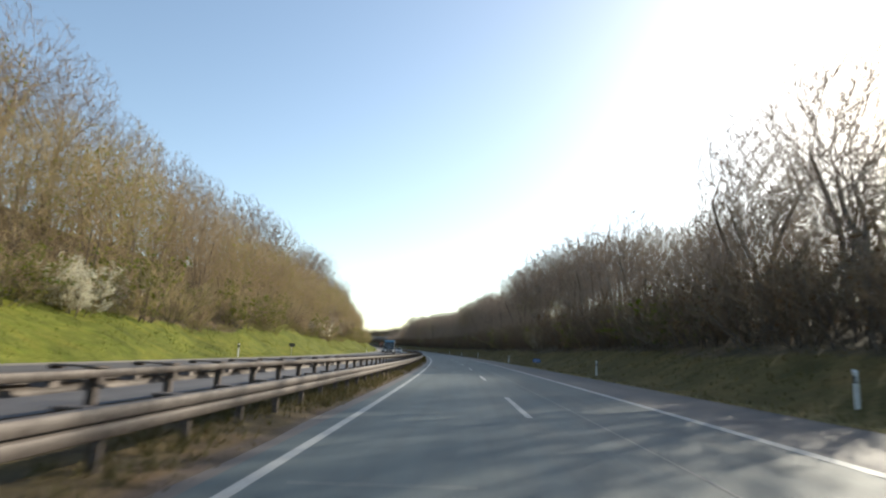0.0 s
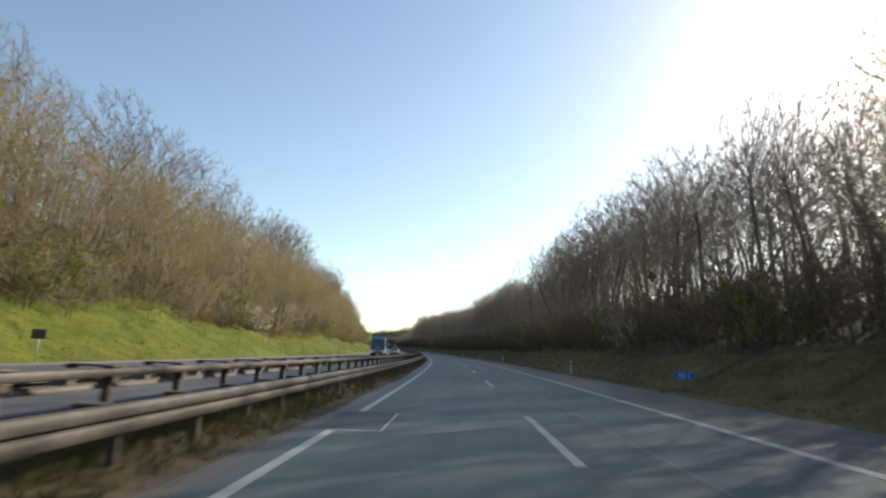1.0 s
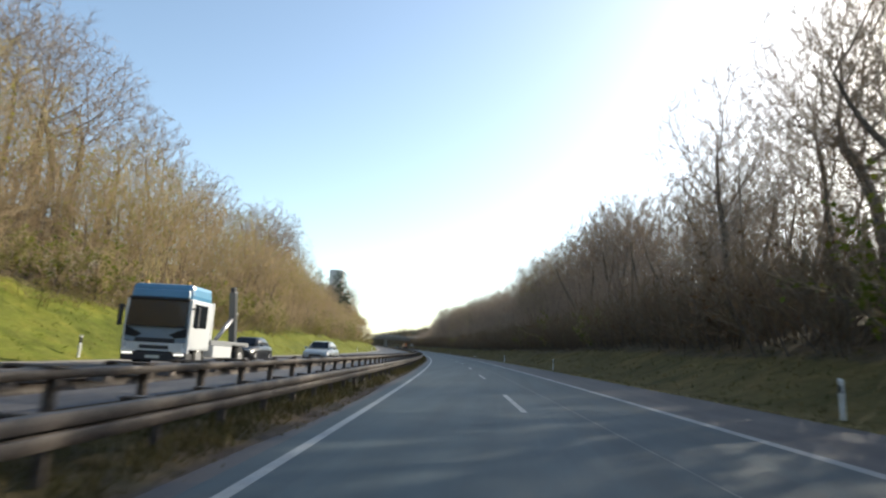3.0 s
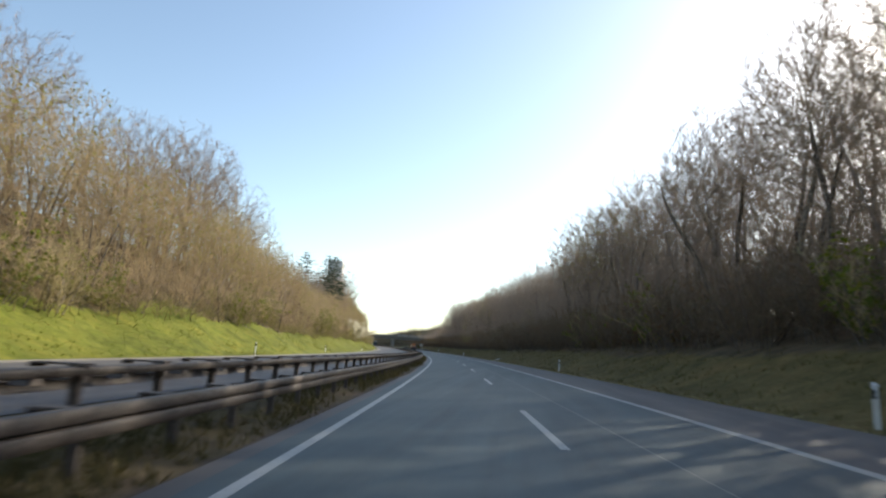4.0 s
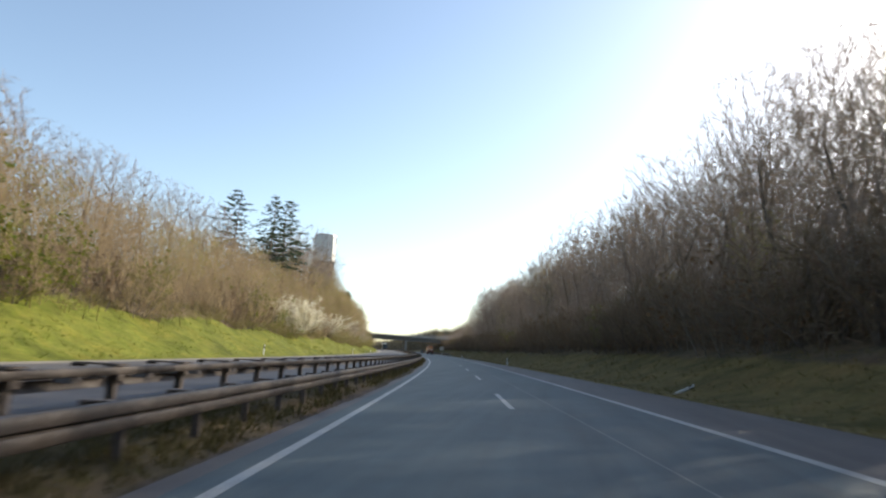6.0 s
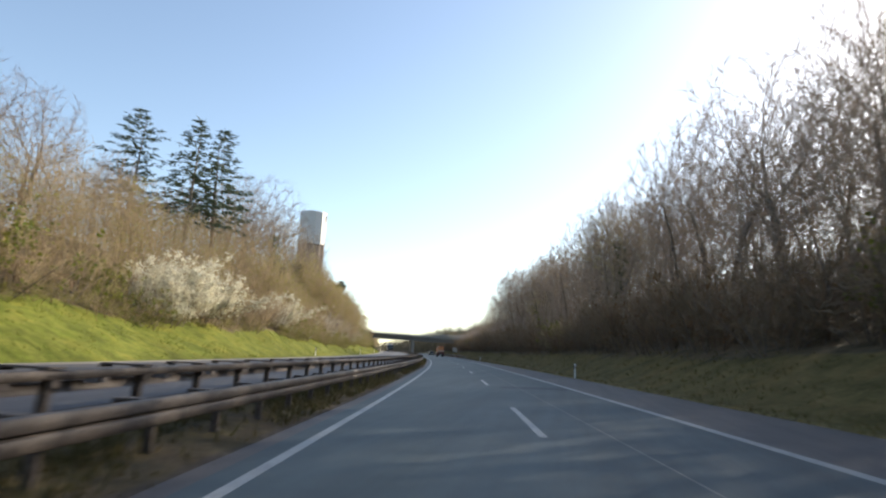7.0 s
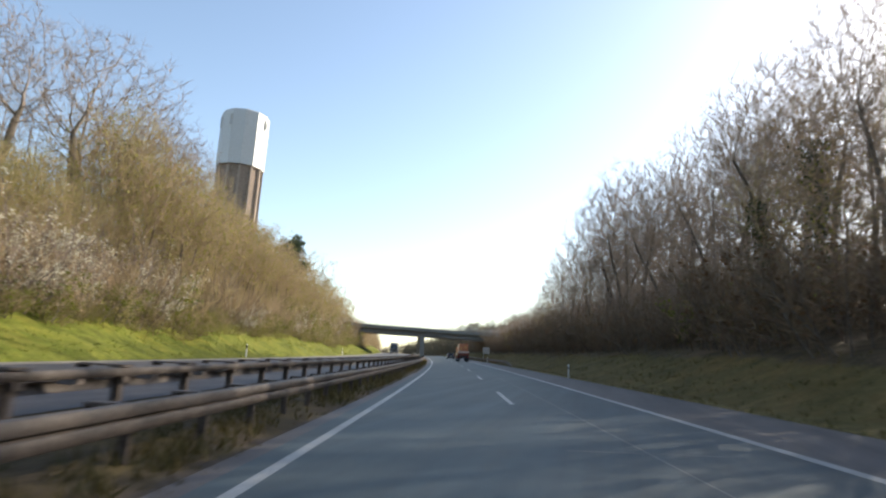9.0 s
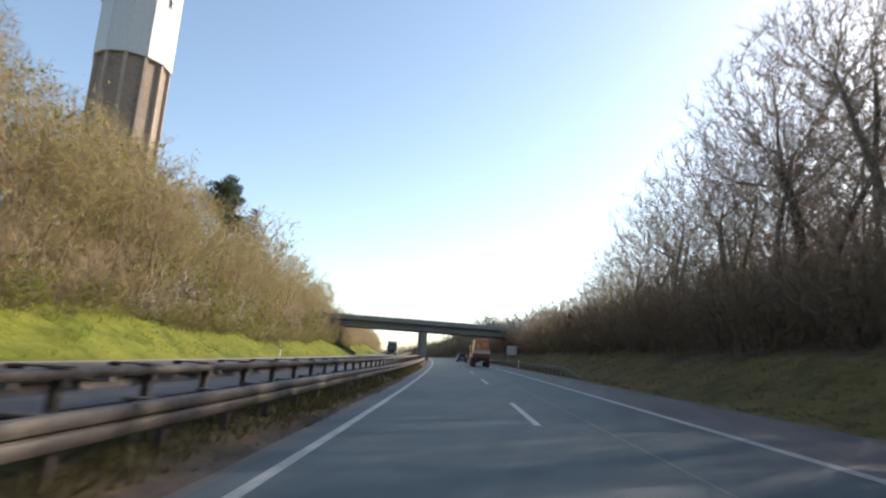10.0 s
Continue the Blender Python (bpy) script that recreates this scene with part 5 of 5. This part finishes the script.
lean = K_POST.put(at_road(258, 8.9, float(ground(258, 8.9))) @ pose(0, 0, 0, 0, 68, 20))
lean["label"] = "white marker post knocked over on the grass"


def km_sign():
    t = tagged(new("distance_sign"), "small blue distance sign on a short post", "sign")
    s, u = 63.5, 9.0
    t.matrix_basis = at_road(s, u, float(ground(s, u)))
    bm = bmesh.new()
    cyl(bm, (0, 0.03, -0.3), (0, 0.03, 0.62), 0.025, n=10)
    part("post", bm_mesh("post", bm, M_STEELDARK), t)
    bm = bmesh.new()
    box(bm, -0.36, 0.36, -0.01, 0.012, 0.42, 0.76, 0.006)
    plate = part("plate", bm_mesh("plate", bm, M_BLUE), t, "blue plate with pale bars")
    for x in (-0.2, -0.1, 0.02, 0.16):
        bm = bmesh.new()
        box(bm, x - 0.022, x + 0.022, -0.016, -0.011, 0.50, 0.68, 0.0)
        part("bar", bm_mesh("bar", bm, M_REFLECT), plate)
    bm = bmesh.new()
    for a in ((-0.34, 0.34, 0.735, 0.745), (-0.34, 0.34, 0.435, 0.445)):
        box(bm, a[0], a[1], -0.015, -0.011, a[2], a[3])
    part("border", bm_mesh("border", bm, M_REFLECT), plate)
    t = tagged(new("distance_sign"), "dark back of a distance sign on a post in the grass", "sign")
    s, u = 62.0, -15.95
    t.matrix_basis = at_road(s, u, float(ground(s, u)))
    bm = bmesh.new()
    cyl(bm, (0, 0.03, -0.3), (0, 0.03, 1.1), 0.03, n=10)
    part("post", bm_mesh("post", bm, M_RAILING), t)
    bm = bmesh.new()
    box(bm, -0.28, 0.28, -0.01, 0.012, 0.75, 1.12, 0.006)
    part("plate", bm_mesh("plate", bm, M_SIGNBACK), t)


km_sign()


# ---- vehicles ----
def paint(name, c):
    m = two_scale(name, tuple(v * 0.92 for v in c), c, 1.0, 30.0, 0.28, 0.0, bump=0.01, own=True, spec=0.5)
    return m


M_GLASS = mat("vehicle_glass", 0.06, 0.0, 0.6)
finish(M_GLASS, (0.012, 0.015, 0.018))
M_TYRE = two_scale("tyre_rubber", (0.015, 0.015, 0.015), (0.03, 0.03, 0.03), 4.0, 40.0, 0.9, own=True)
M_RIM = two_scale("wheel_steel", (0.30, 0.30, 0.31), (0.45, 0.45, 0.46), 4.0, 20.0, 0.4, 0.6, own=True)
M_LAMP = two_scale("headlamp_lens", (0.65, 0.68, 0.70), (0.82, 0.84, 0.85), 5.0, 30.0, 0.1)
M_LIT = mat("lit_headlamp", 0.2)
finish(M_LIT, (0.8, 0.82, 0.84))
M_LIT.node_tree.nodes["Principled BSDF"].inputs["Emission Color"].default_value = (1.0, 0.97, 0.9, 1)
M_LIT.node_tree.nodes["Principled BSDF"].inputs["Emission Strength"].default_value = 0.7
M_TAIL = two_scale("tail_lamp", (0.32, 0.012, 0.010), (0.45, 0.02, 0.015), 5.0, 30.0, 0.2)
M_PLATE = two_scale("blank_plate", (0.55, 0.55, 0.50), (0.65, 0.65, 0.60), 5.0, 30.0, 0.4)
M_CHASSIS = two_scale("chassis_grey", (0.035, 0.035, 0.038), (0.06, 0.06, 0.064), 1.0, 12.0, 0.7, own=True)


def wheel(parent, x, y, r, w):
    bm = bmesh.new()
    cyl(bm, (-w / 2, 0, 0), (w / 2, 0, 0), r, n=24)
    bmesh.ops.bevel(bm, geom=[e for e in bm.edges if len(e.link_faces) == 2 and e.calc_face_angle(0) > 1.0], offset=r * 0.1, segments=2, affect="EDGES")
    wh = part("wheel", bm_mesh("wheel", bm, M_TYRE), parent, m=pose(x, y, r))
    bm = bmesh.new()
    o = w / 2 * (1 if x > 0 else -1)
    cyl(bm, (o * 0.9, 0, 0), (o * 1.04, 0, 0), r * 0.6, r * 0.5, n=20)
    part("rim", bm_mesh("rim", bm, M_RIM), wh)


def block(parent, name, m, dims, bevel=0.03, taper=0.0, label="", at=None):
    bm = bmesh.new()
    box(bm, *dims, bevel, taper)
    return part(name, bm_mesh(name, bm, m), parent, label, at)


def loft(name, sections, m):
    """A body through sections of (y, half width, z low, z high, roof half width)."""
    bm = bmesh.new()
    rings = []
    for y, hw, z0, z1, rw in sections:
        zm = z0 + (z1 - z0) * 0.55
        pts = [(-hw * 0.94, z0), (-hw, z0 + 0.12), (-hw, zm), (-rw, z1 - 0.02), (-rw * 0.9, z1), (rw * 0.9, z1), (rw, z1 - 0.02), (hw, zm), (hw, z0 + 0.12), (hw * 0.94, z0)]
        rings.append([bm.verts.new((x, y, z)) for x, z in pts])
    for a, b in zip(rings, rings[1:]):
        for i in range(len(a)):
            j = (i + 1) % len(a)
            bm.faces.new((a[i], a[j], b[j], b[i])).smooth = True
    bm.faces.new(rings[0])
    bm.faces.new(rings[-1][::-1])
    return bm_mesh(name, bm, m)


def car(label, m, s, u, dz, turn, k=0.94):
    c = tagged(new("car"), label, "car", "vehicles")
    c.matrix_basis = at_road(s, u, dz, turn, k)
    part("body", loft("body", [(-2.15, 0.78, 0.38, 0.72, 0.74), (-2.05, 0.88, 0.25, 0.92, 0.80), (-1.2, 0.90, 0.2, 0.98, 0.86), (0.6, 0.90, 0.2, 0.96, 0.86), (1.5, 0.89, 0.22, 0.86, 0.80), (2.05, 0.84, 0.26, 0.72, 0.72), (2.2, 0.72, 0.36, 0.6, 0.6)], m), c)
    part("cabin", loft("cabin", [(-1.85, 0.74, 0.9, 0.95, 0.66), (-1.25, 0.76, 0.9, 1.42, 0.58), (-0.3, 0.77, 0.9, 1.47, 0.60), (0.35, 0.77, 0.9, 1.42, 0.58), (1.1, 0.74, 0.86, 0.92, 0.66)], m), c)
    bm = bmesh.new()
    for pts in (((-0.62, 1.12, 0.95), (0.62, 1.12, 0.95), (0.54, 0.43, 1.40), (-0.54, 0.43, 1.40)), ):
        bm.faces.new([bm.verts.new(p) for p in pts])
    r = bmesh.ops.solidify(bm, geom=bm.faces[:], thickness=0.02)
    part("windscreen", bm_mesh("windscreen", bm, M_GLASS), c)
    bm = bmesh.new()
    bm.faces.new([bm.verts.new(p) for p in ((0.60, -1.88, 0.98), (-0.60, -1.88, 0.98), (-0.52, -1.30, 1.40), (0.52, -1.30, 1.40))])
    bmesh.ops.solidify(bm, geom=bm.faces[:], thickness=0.02)
    part("rear_window", bm_mesh("rear_window", bm, M_GLASS), c)
    for sx in (-1, 1):
        bm = bmesh.new()
        bm.faces.new([bm.verts.new((sx * x, y, z)) for x, y, z in ((0.80, -1.3, 0.97), (0.80, 0.75, 0.97), (0.63, 0.25, 1.37), (0.63, -1.1, 1.37))])
        bmesh.ops.solidify(bm, geom=bm.faces[:], thickness=0.03)
        part("side_window", bm_mesh("side_window", bm, M_GLASS), c)
        block(c, "headlamp", M_LAMP, (sx * 0.62 - 0.17, sx * 0.62 + 0.17, 2.0, 2.14, 0.58, 0.70), 0.03)
        block(c, "tail_lamp", M_TAIL, (sx * 0.66 - 0.14, sx * 0.66 + 0.14, -2.14, -2.0, 0.72, 0.88), 0.03)
        block(c, "mirror", m, (sx * 0.98 - 0.09, sx * 0.98 + 0.09, 0.55, 0.68, 0.92, 1.05), 0.03)
        for y in (-1.35, 1.35):
            wheel(c, sx * 0.80, y, 0.32, 0.2)
    block(c, "plate", M_PLATE, (-0.26, 0.26, -2.19, -2.165, 0.52, 0.62), 0.004)
    block(c, "grille", M_CHASSIS, (-0.4, 0.4, 2.15, 2.215, 0.42, 0.54), 0.01)
    return c


def cab(t, m, roof_m, y0, y1, h, hw=1.23):
    """A forward-control cab between y0 and y1, its front at y1."""
    block(t, "cab", m, (-hw, hw, y0, y1, 0.75, h - 0.55), 0.09)
    block(t, "roof", roof_m, (-hw + 0.02, hw - 0.02, y0 + 0.05, y1 - 0.05, h - 0.58, h), 0.16, 0.06)
    block(t, "windscreen", M_GLASS, (-hw + 0.1, hw - 0.1, -0.03, 0.025, 0.0, h - 2.15), 0.03, at=pose(0, y1 + 0.14, 1.55, 7))
    block(t, "sun_visor", M_CHASSIS, (-hw + 0.08, hw - 0.08, y1 - 0.05, y1 + 0.16, h - 0.62, h - 0.54), 0.02)
    for sx in (-1, 1):
        block(t, "side_window", M_GLASS, (sx * hw - 0.02, sx * hw + 0.02, y0 + 0.55, y1 - 0.25, 1.6, h - 0.72), 0.01)
        mir = block(t, "mirror", M_CHASSIS, (sx * (hw + 0.24) - 0.07, sx * (hw + 0.24) + 0.07, y1 - 0.1, y1 + 0.05, 1.55, 2.35), 0.04)
        block(mir, "mirror_arm", M_CHASSIS, (min(sx * hw, sx * (hw + 0.2)), max(sx * hw, sx * (hw + 0.2)), y1 - 0.06, y1, 2.25, 2.31), 0.01)
        block(t, "headlamp", M_LAMP, (sx * 0.92 - 0.24, sx * 0.92 + 0.24, y1 - 0.04, y1 + 0.05, 0.62, 0.80), 0.03)
        block(t, "corner_panel", M_CHASSIS, (sx * 0.98 - 0.2, sx * 0.98 + 0.2, y1 - 0.02, y1 + 0.03, 1.2, 1.5), 0.03)
    block(t, "bumper", M_CHASSIS, (-hw, hw, y1 - 0.5, y1 + 0.06, 0.3, 0.62), 0.06)
    for z in (0.88, 1.02, 1.16):
        block(t, "grille_bar", M_CHASSIS, (-0.62, 0.62, y1 - 0.02, y1 + 0.03, z, z + 0.09), 0.015)
    block(t, "badge_panel", m, (-0.7, 0.7, y1 - 0.02, y1 + 0.035, 1.30, 1.48), 0.015)
    block(t, "plate", M_PLATE, (-0.26, 0.26, y1 + 0.06, y1 + 0.075, 0.40, 0.51), 0.004)


def skip_truck(s, u, dz, turn, k):
    t = tagged(new("skip_truck"), "white skip-loader truck with a blue cab roof", "truck", "vehicles")
    t.matrix_basis = at_road(s, u, dz, turn, k)
    white, blue = paint("white_paint", (0.62, 0.64, 0.66)), paint("blue_paint", (0.10, 0.28, 0.45))
    cab(t, white, blue, -2.0, 0.0, 3.2)
    dark_grey = paint("dark_grey_steel", (0.09, 0.095, 0.10))
    slate = paint("slate_blue_paint", (0.20, 0.27, 0.35))
    block(t, "front_panel", slate, (-1.2, 1.2, -0.03, 0.05, 1.0, 1.62), 0.03)
    block(t, "front_panel", white, (-1.05, 1.05, 0.0, 0.07, 0.66, 0.98), 0.03)
    block(t, "grille_slot", M_CHASSIS, (-0.75, 0.75, 0.03, 0.09, 0.98, 1.14), 0.02)
    block(t, "grille_slot", M_CHASSIS, (-0.55, 0.55, 0.03, 0.09, 0.74, 0.88), 0.02)
    for sx in (-1, 1):
        bm = bmesh.new()
        f = bm.faces.new([bm.verts.new(p) for p in ((sx * 0.5, 0.06, 1.28), (sx * 1.17, 0.06, 1.56), (sx * 1.17, 0.06, 1.20), (sx * 0.72, 0.06, 1.16))])
        bmesh.ops.solidify(bm, geom=[f], thickness=0.03)
        part("dark_cheek", bm_mesh("dark_cheek", bm, M_CHASSIS), t)
        block(t, "daytime_lamp", M_LIT, (sx * 0.97 - 0.19, sx * 0.97 + 0.19, 0.03, 0.10, 0.52, 0.60), 0.02, label="lit white headlamp strip")
        block(t, "cab_corner", white, (sx * 1.19 - 0.06, sx * 1.19 + 0.06, -0.12, 0.05, 0.62, 2.6), 0.03)
    block(t, "roof_fairing", blue, (-1.12, 1.12, -0.3, 0.06, 2.66, 2.96), 0.05, 0.05)
    for sx in (-1, 1):
        block(t, "lamp_housing", M_CHASSIS, (sx * 0.95 - 0.26, sx * 0.95 + 0.26, -0.02, 0.04, 0.42, 0.72), 0.03)
    for x in (-0.8, 0.8):
        bm = bmesh.new()
        cyl(bm, (x, -0.4, 3.18), (x, -0.4, 3.32), 0.09, 0.07, n=14)
        part("beacon", bm_mesh("beacon", bm, paint("amber_lens", (0.7, 0.35, 0.05))), t)
    block(t, "chassis", M_CHASSIS, (-0.5, 0.5, -7.0, -0.2, 0.6, 0.95), 0.03)
    block(t, "platform", paint("grey_platform", (0.28, 0.29, 0.30)), (-1.15, 1.15, -7.0, -2.4, 1.0, 1.2), 0.03)
    for sx in (-1, 1):
        arm = block(t, "lifting_arm", dark_grey, (-0.14, 0.14, -0.18, 0.18, 0.0, 2.3), 0.04, at=pose(sx * 1.0, -5.2, 1.2, -14, 0, 0))
        block(arm, "arm_tip", M_CHASSIS, (-0.10, 0.10, -0.14, 0.14, 1.9, 2.5), 0.03)
        bm = bmesh.new()
        cyl(bm, (sx * 1.0, -3.2, 1.25), (sx * 1.0, -5.3, 2.5), 0.09, n=12)
        part("ram", bm_mesh("ram", bm, M_RIM), t)
        block(t, "mudguard", M_CHASSIS, (sx * 1.05 - 0.18, sx * 1.05 + 0.18, -6.3, -4.9, 1.02, 1.08), 0.02)
        block(t, "side_locker", white, (sx * 1.02 - 0.2, sx * 1.02 + 0.2, -4.6, -2.5, 0.5, 0.98), 0.03)
        wheel(t, sx * 1.02, -1.2, 0.5, 0.32)
        wheel(t, sx * 1.02, -5.6, 0.5, 0.5)
    block(t, "headboard", white, (-1.1, 1.1, -2.5, -2.3, 1.2, 2.7), 0.03)
    return t


def box_truck(s, u, dz, turn, k):
    t = tagged(new("box_truck"), "dark-fronted lorry with a pale box body", "truck", "vehicles")
    t.matrix_basis = at_road(s, u, dz, turn, k)
    dark = paint("dark_blue_paint", (0.045, 0.05, 0.06))
    cab(t, dark, dark, -2.1, 0.0, 3.3)
    block(t, "box_body", paint("pale_box", (0.55, 0.56, 0.58)), (-1.27, 1.27, -9.5, -2.3, 1.0, 3.75), 0.03)
    block(t, "chassis", M_CHASSIS, (-0.5, 0.5, -9.2, -0.2, 0.6, 0.98), 0.03)
    for sx in (-1, 1):
        for y in (-1.2, -7.0, -8.3):
            wheel(t, sx * 1.02, y, 0.5, 0.34)
    return t


def orange_truck(s, u, dz, k):
    t = tagged(new("works_truck"), "works lorry with an orange body, seen from behind", "truck", "vehicles")
    t.matrix_basis = at_road(s, u, dz, 0, k) @ Matrix.Diagonal((0.84, 1.0, 0.97, 1.0))
    orange, red = paint("orange_paint", (0.46, 0.15, 0.06)), paint("red_tailboard", (0.16, 0.035, 0.025))
    block(t, "chassis", M_CHASSIS, (-0.5, 0.5, 0.1, 7.6, 0.65, 0.98), 0.03)
    block(t, "flatbed", M_CHASSIS, (-1.25, 1.25, 0.0, 5.4, 1.0, 1.18), 0.03)
    block(t, "tailboard", red, (-1.25, 1.25, -0.06, 0.0, 1.15, 1.62), 0.02)
    block(t, "pale_board", paint("pale_tail_board", (0.52, 0.40, 0.34)), (-1.25, 1.25, -0.07, -0.01, 1.64, 2.02), 0.02)
    hop = block(t, "hopper", orange, (-1.1, 1.1, 0.3, 4.6, 1.2, 3.4), 0.08, 0.12)
    for x in (-0.75, -0.25, 0.25, 0.75):
        block(hop, "hopper_rib", orange, (x - 0.05, x + 0.05, 0.22, 0.34, 2.02, 3.2), 0.02)
    block(hop, "warning_panel", paint("yellow_panel", (0.62, 0.30, 0.10)), (-0.7, -0.25, 0.2, 0.24, 2.2, 2.75), 0.01)
    block(hop, "warning_panel", paint("yellow_panel_2", (0.58, 0.27, 0.09)), (0.15, 0.75, 0.2, 0.24, 2.5, 2.95), 0.01)
    block(t, "rear_bumper", M_CHASSIS, (-1.2, 1.2, -0.02, 0.1, 0.55, 0.72), 0.03)
    for sx in (-1, 1):
        block(t, "tail_lamp", M_TAIL, (sx * 0.98 - 0.2, sx * 0.98 + 0.2, -0.06, 0.0, 0.80, 0.94), 0.02)
        block(t, "mudflap", M_CHASSIS, (sx * 0.98 - 0.26, sx * 0.98 + 0.26, 0.35, 0.38, 0.15, 0.95), 0.005)
        block(t, "side_board", red, (sx * 1.22 - 0.03, sx * 1.22 + 0.03, 0.0, 5.4, 1.18, 1.62), 0.01)
        wheel(t, sx * 0.98, 1.3, 0.5, 0.5)
        wheel(t, sx * 1.0, 6.6, 0.5, 0.32)
    block(t, "plate", M_PLATE, (-0.26, 0.26, -0.03, -0.015, 0.58, 0.69), 0.004)
    block(t, "cab", orange, (-1.2, 1.2, 5.7, 7.6, 0.8, 2.9), 0.1)
    block(t, "rear_window", M_GLASS, (-0.9, 0.9, 5.67, 5.71, 1.9, 2.6), 0.02)
    for sx in (-1, 1):
        block(t, "mirror", M_CHASSIS, (sx * 1.42 - 0.1, sx * 1.42 + 0.1, 7.3, 7.4, 1.8, 2.4), 0.03)
    return t


skip_truck(138.0, -10.6, 0.135, 180, 0.94)
box_truck(541.0, -11.2, 0.135, 180, 0.94)
orange_truck(458.0, 3.6, CROSS * 3.6, 0.96)
car("black hatchback on the oncoming carriageway", paint("black_paint", (0.02, 0.021, 0.024)), 152, -11.9, 0.135, 180)
car("pale silver estate car on the oncoming carriageway", paint("silver_paint", (0.42, 0.45, 0.46)), 157, -8.7, 0.135, 180)
car("dark saloon car driving ahead", paint("dark_car_paint", (0.05, 0.055, 0.06)), 497, 3.3, CROSS * 3.3, 0)

# ---- house behind the ridge ----
M_TILE = two_scale("red_roof_tiles", (0.19, 0.075, 0.045), (0.30, 0.125, 0.075), 0.8, 6.0, 0.85, bump=0.4)
M_RENDER = two_scale("cream_render", (0.42, 0.38, 0.31), (0.52, 0.48, 0.40), 0.5, 6.0, 0.9, bump=0.2)


def house(s, u, ridge):
    z0 = float(ground(s, u)) - 0.5
    h = tagged(new("house"), "house with a red tiled gable roof behind the trees", "house")
    h.matrix_basis = at_road(s, u, 0, 20)
    eave, hl, hw = ridge - 2.9, 5.0, 3.8
    block(h, "wall", M_RENDER, (-hl, hl, -hw, hw, z0, eave + 0.1), 0.0)
    bm = bmesh.new()
    pts = [(-hw - 0.5, eave - 0.35), (0, ridge), (hw + 0.5, eave - 0.35), (hw + 0.5, eave - 0.55), (0, ridge - 0.22), (-hw - 0.5, eave - 0.55)]
    ends = [[bm.verts.new((x, y, z)) for y, z in pts] for x in (-hl - 0.4, hl + 0.4)]
    for i in range(6):
        bm.faces.new((ends[0][i], ends[0][(i + 1) % 6], ends[1][(i + 1) % 6], ends[1][i]))
    bm.faces.new(ends[0][::-1])
    bm.faces.new(ends[1])
    roof = part("roof", bm_mesh("roof", bm, M_TILE), h)
    for x in (-hl, hl):
        bm = bmesh.new()
        f = bm.faces.new([bm.verts.new((x, y, z)) for y, z in ((-hw, eave), (hw, eave), (0, ridge - 0.25))])
        bmesh.ops.solidify(bm, geom=[f], thickness=0.2)
        part("gable", bm_mesh("gable", bm, M_RENDER), h)
    block(roof, "chimney", M_TILE, (1.6, 2.2, -0.3, 0.3, ridge - 0.8, ridge + 0.8), 0.02)
    for y in (-hw, hw):
        for x in (-3.0, 0.0, 3.0):
            block(h, "window", M_GLASS, (x - 0.5, x + 0.5, y - 0.03, y + 0.03, eave - 1.6, eave - 0.5), 0.01)


house(448.0, -71.0, 18.6)


# ---- distant woods beyond the bridge ----
M_FARBRUSH = island("distant_twigs", [(0.11, 0.09, 0.065), (0.15, 0.12, 0.08), (0.10, 0.085, 0.065), (0.16, 0.14, 0.08)], 0.9)


def far_wood(seed, count, s0, s1, u0, u1, height):
    rng = np.random.default_rng(seed)
    s, u = rng.uniform(s0, s1, count), rng.uniform(u0, u1, count)
    per = 80
    at = np.repeat(W(s, u, ground(s, u)), per, 0)
    h = height * rng.uniform(0.6, 1.15, count).repeat(per)
    a = at + rng.normal(0, 2.0, at.shape) * [1, 1, 0]
    a[:, 2] += h * rng.random(len(a)) ** 0.8 * 0.85
    d = rng.normal(0, 0.55, at.shape)
    d[:, 2] += 0.8
    w = Wood()
    w.blades(rng, a, a + unit(d) * (h * rng.uniform(0.12, 0.28, len(a)))[:, None], np.full(len(a), 0.2))
    tagged(new("distant_wood", w.mesh("distant_wood", M_FARBRUSH)), "distant bare wood beyond the bridge", "woods", kind="stuff")


far_wood(1, 520, 570, 900, 12, 90, 12.0)
far_wood(4, 520, 545, 860, 12, 34, 8.8)
far_wood(3, 380, 900, 1250, -70, 70, 13.0)
far_wood(2, 200, 760, 1000, -90, -22, 8.0)
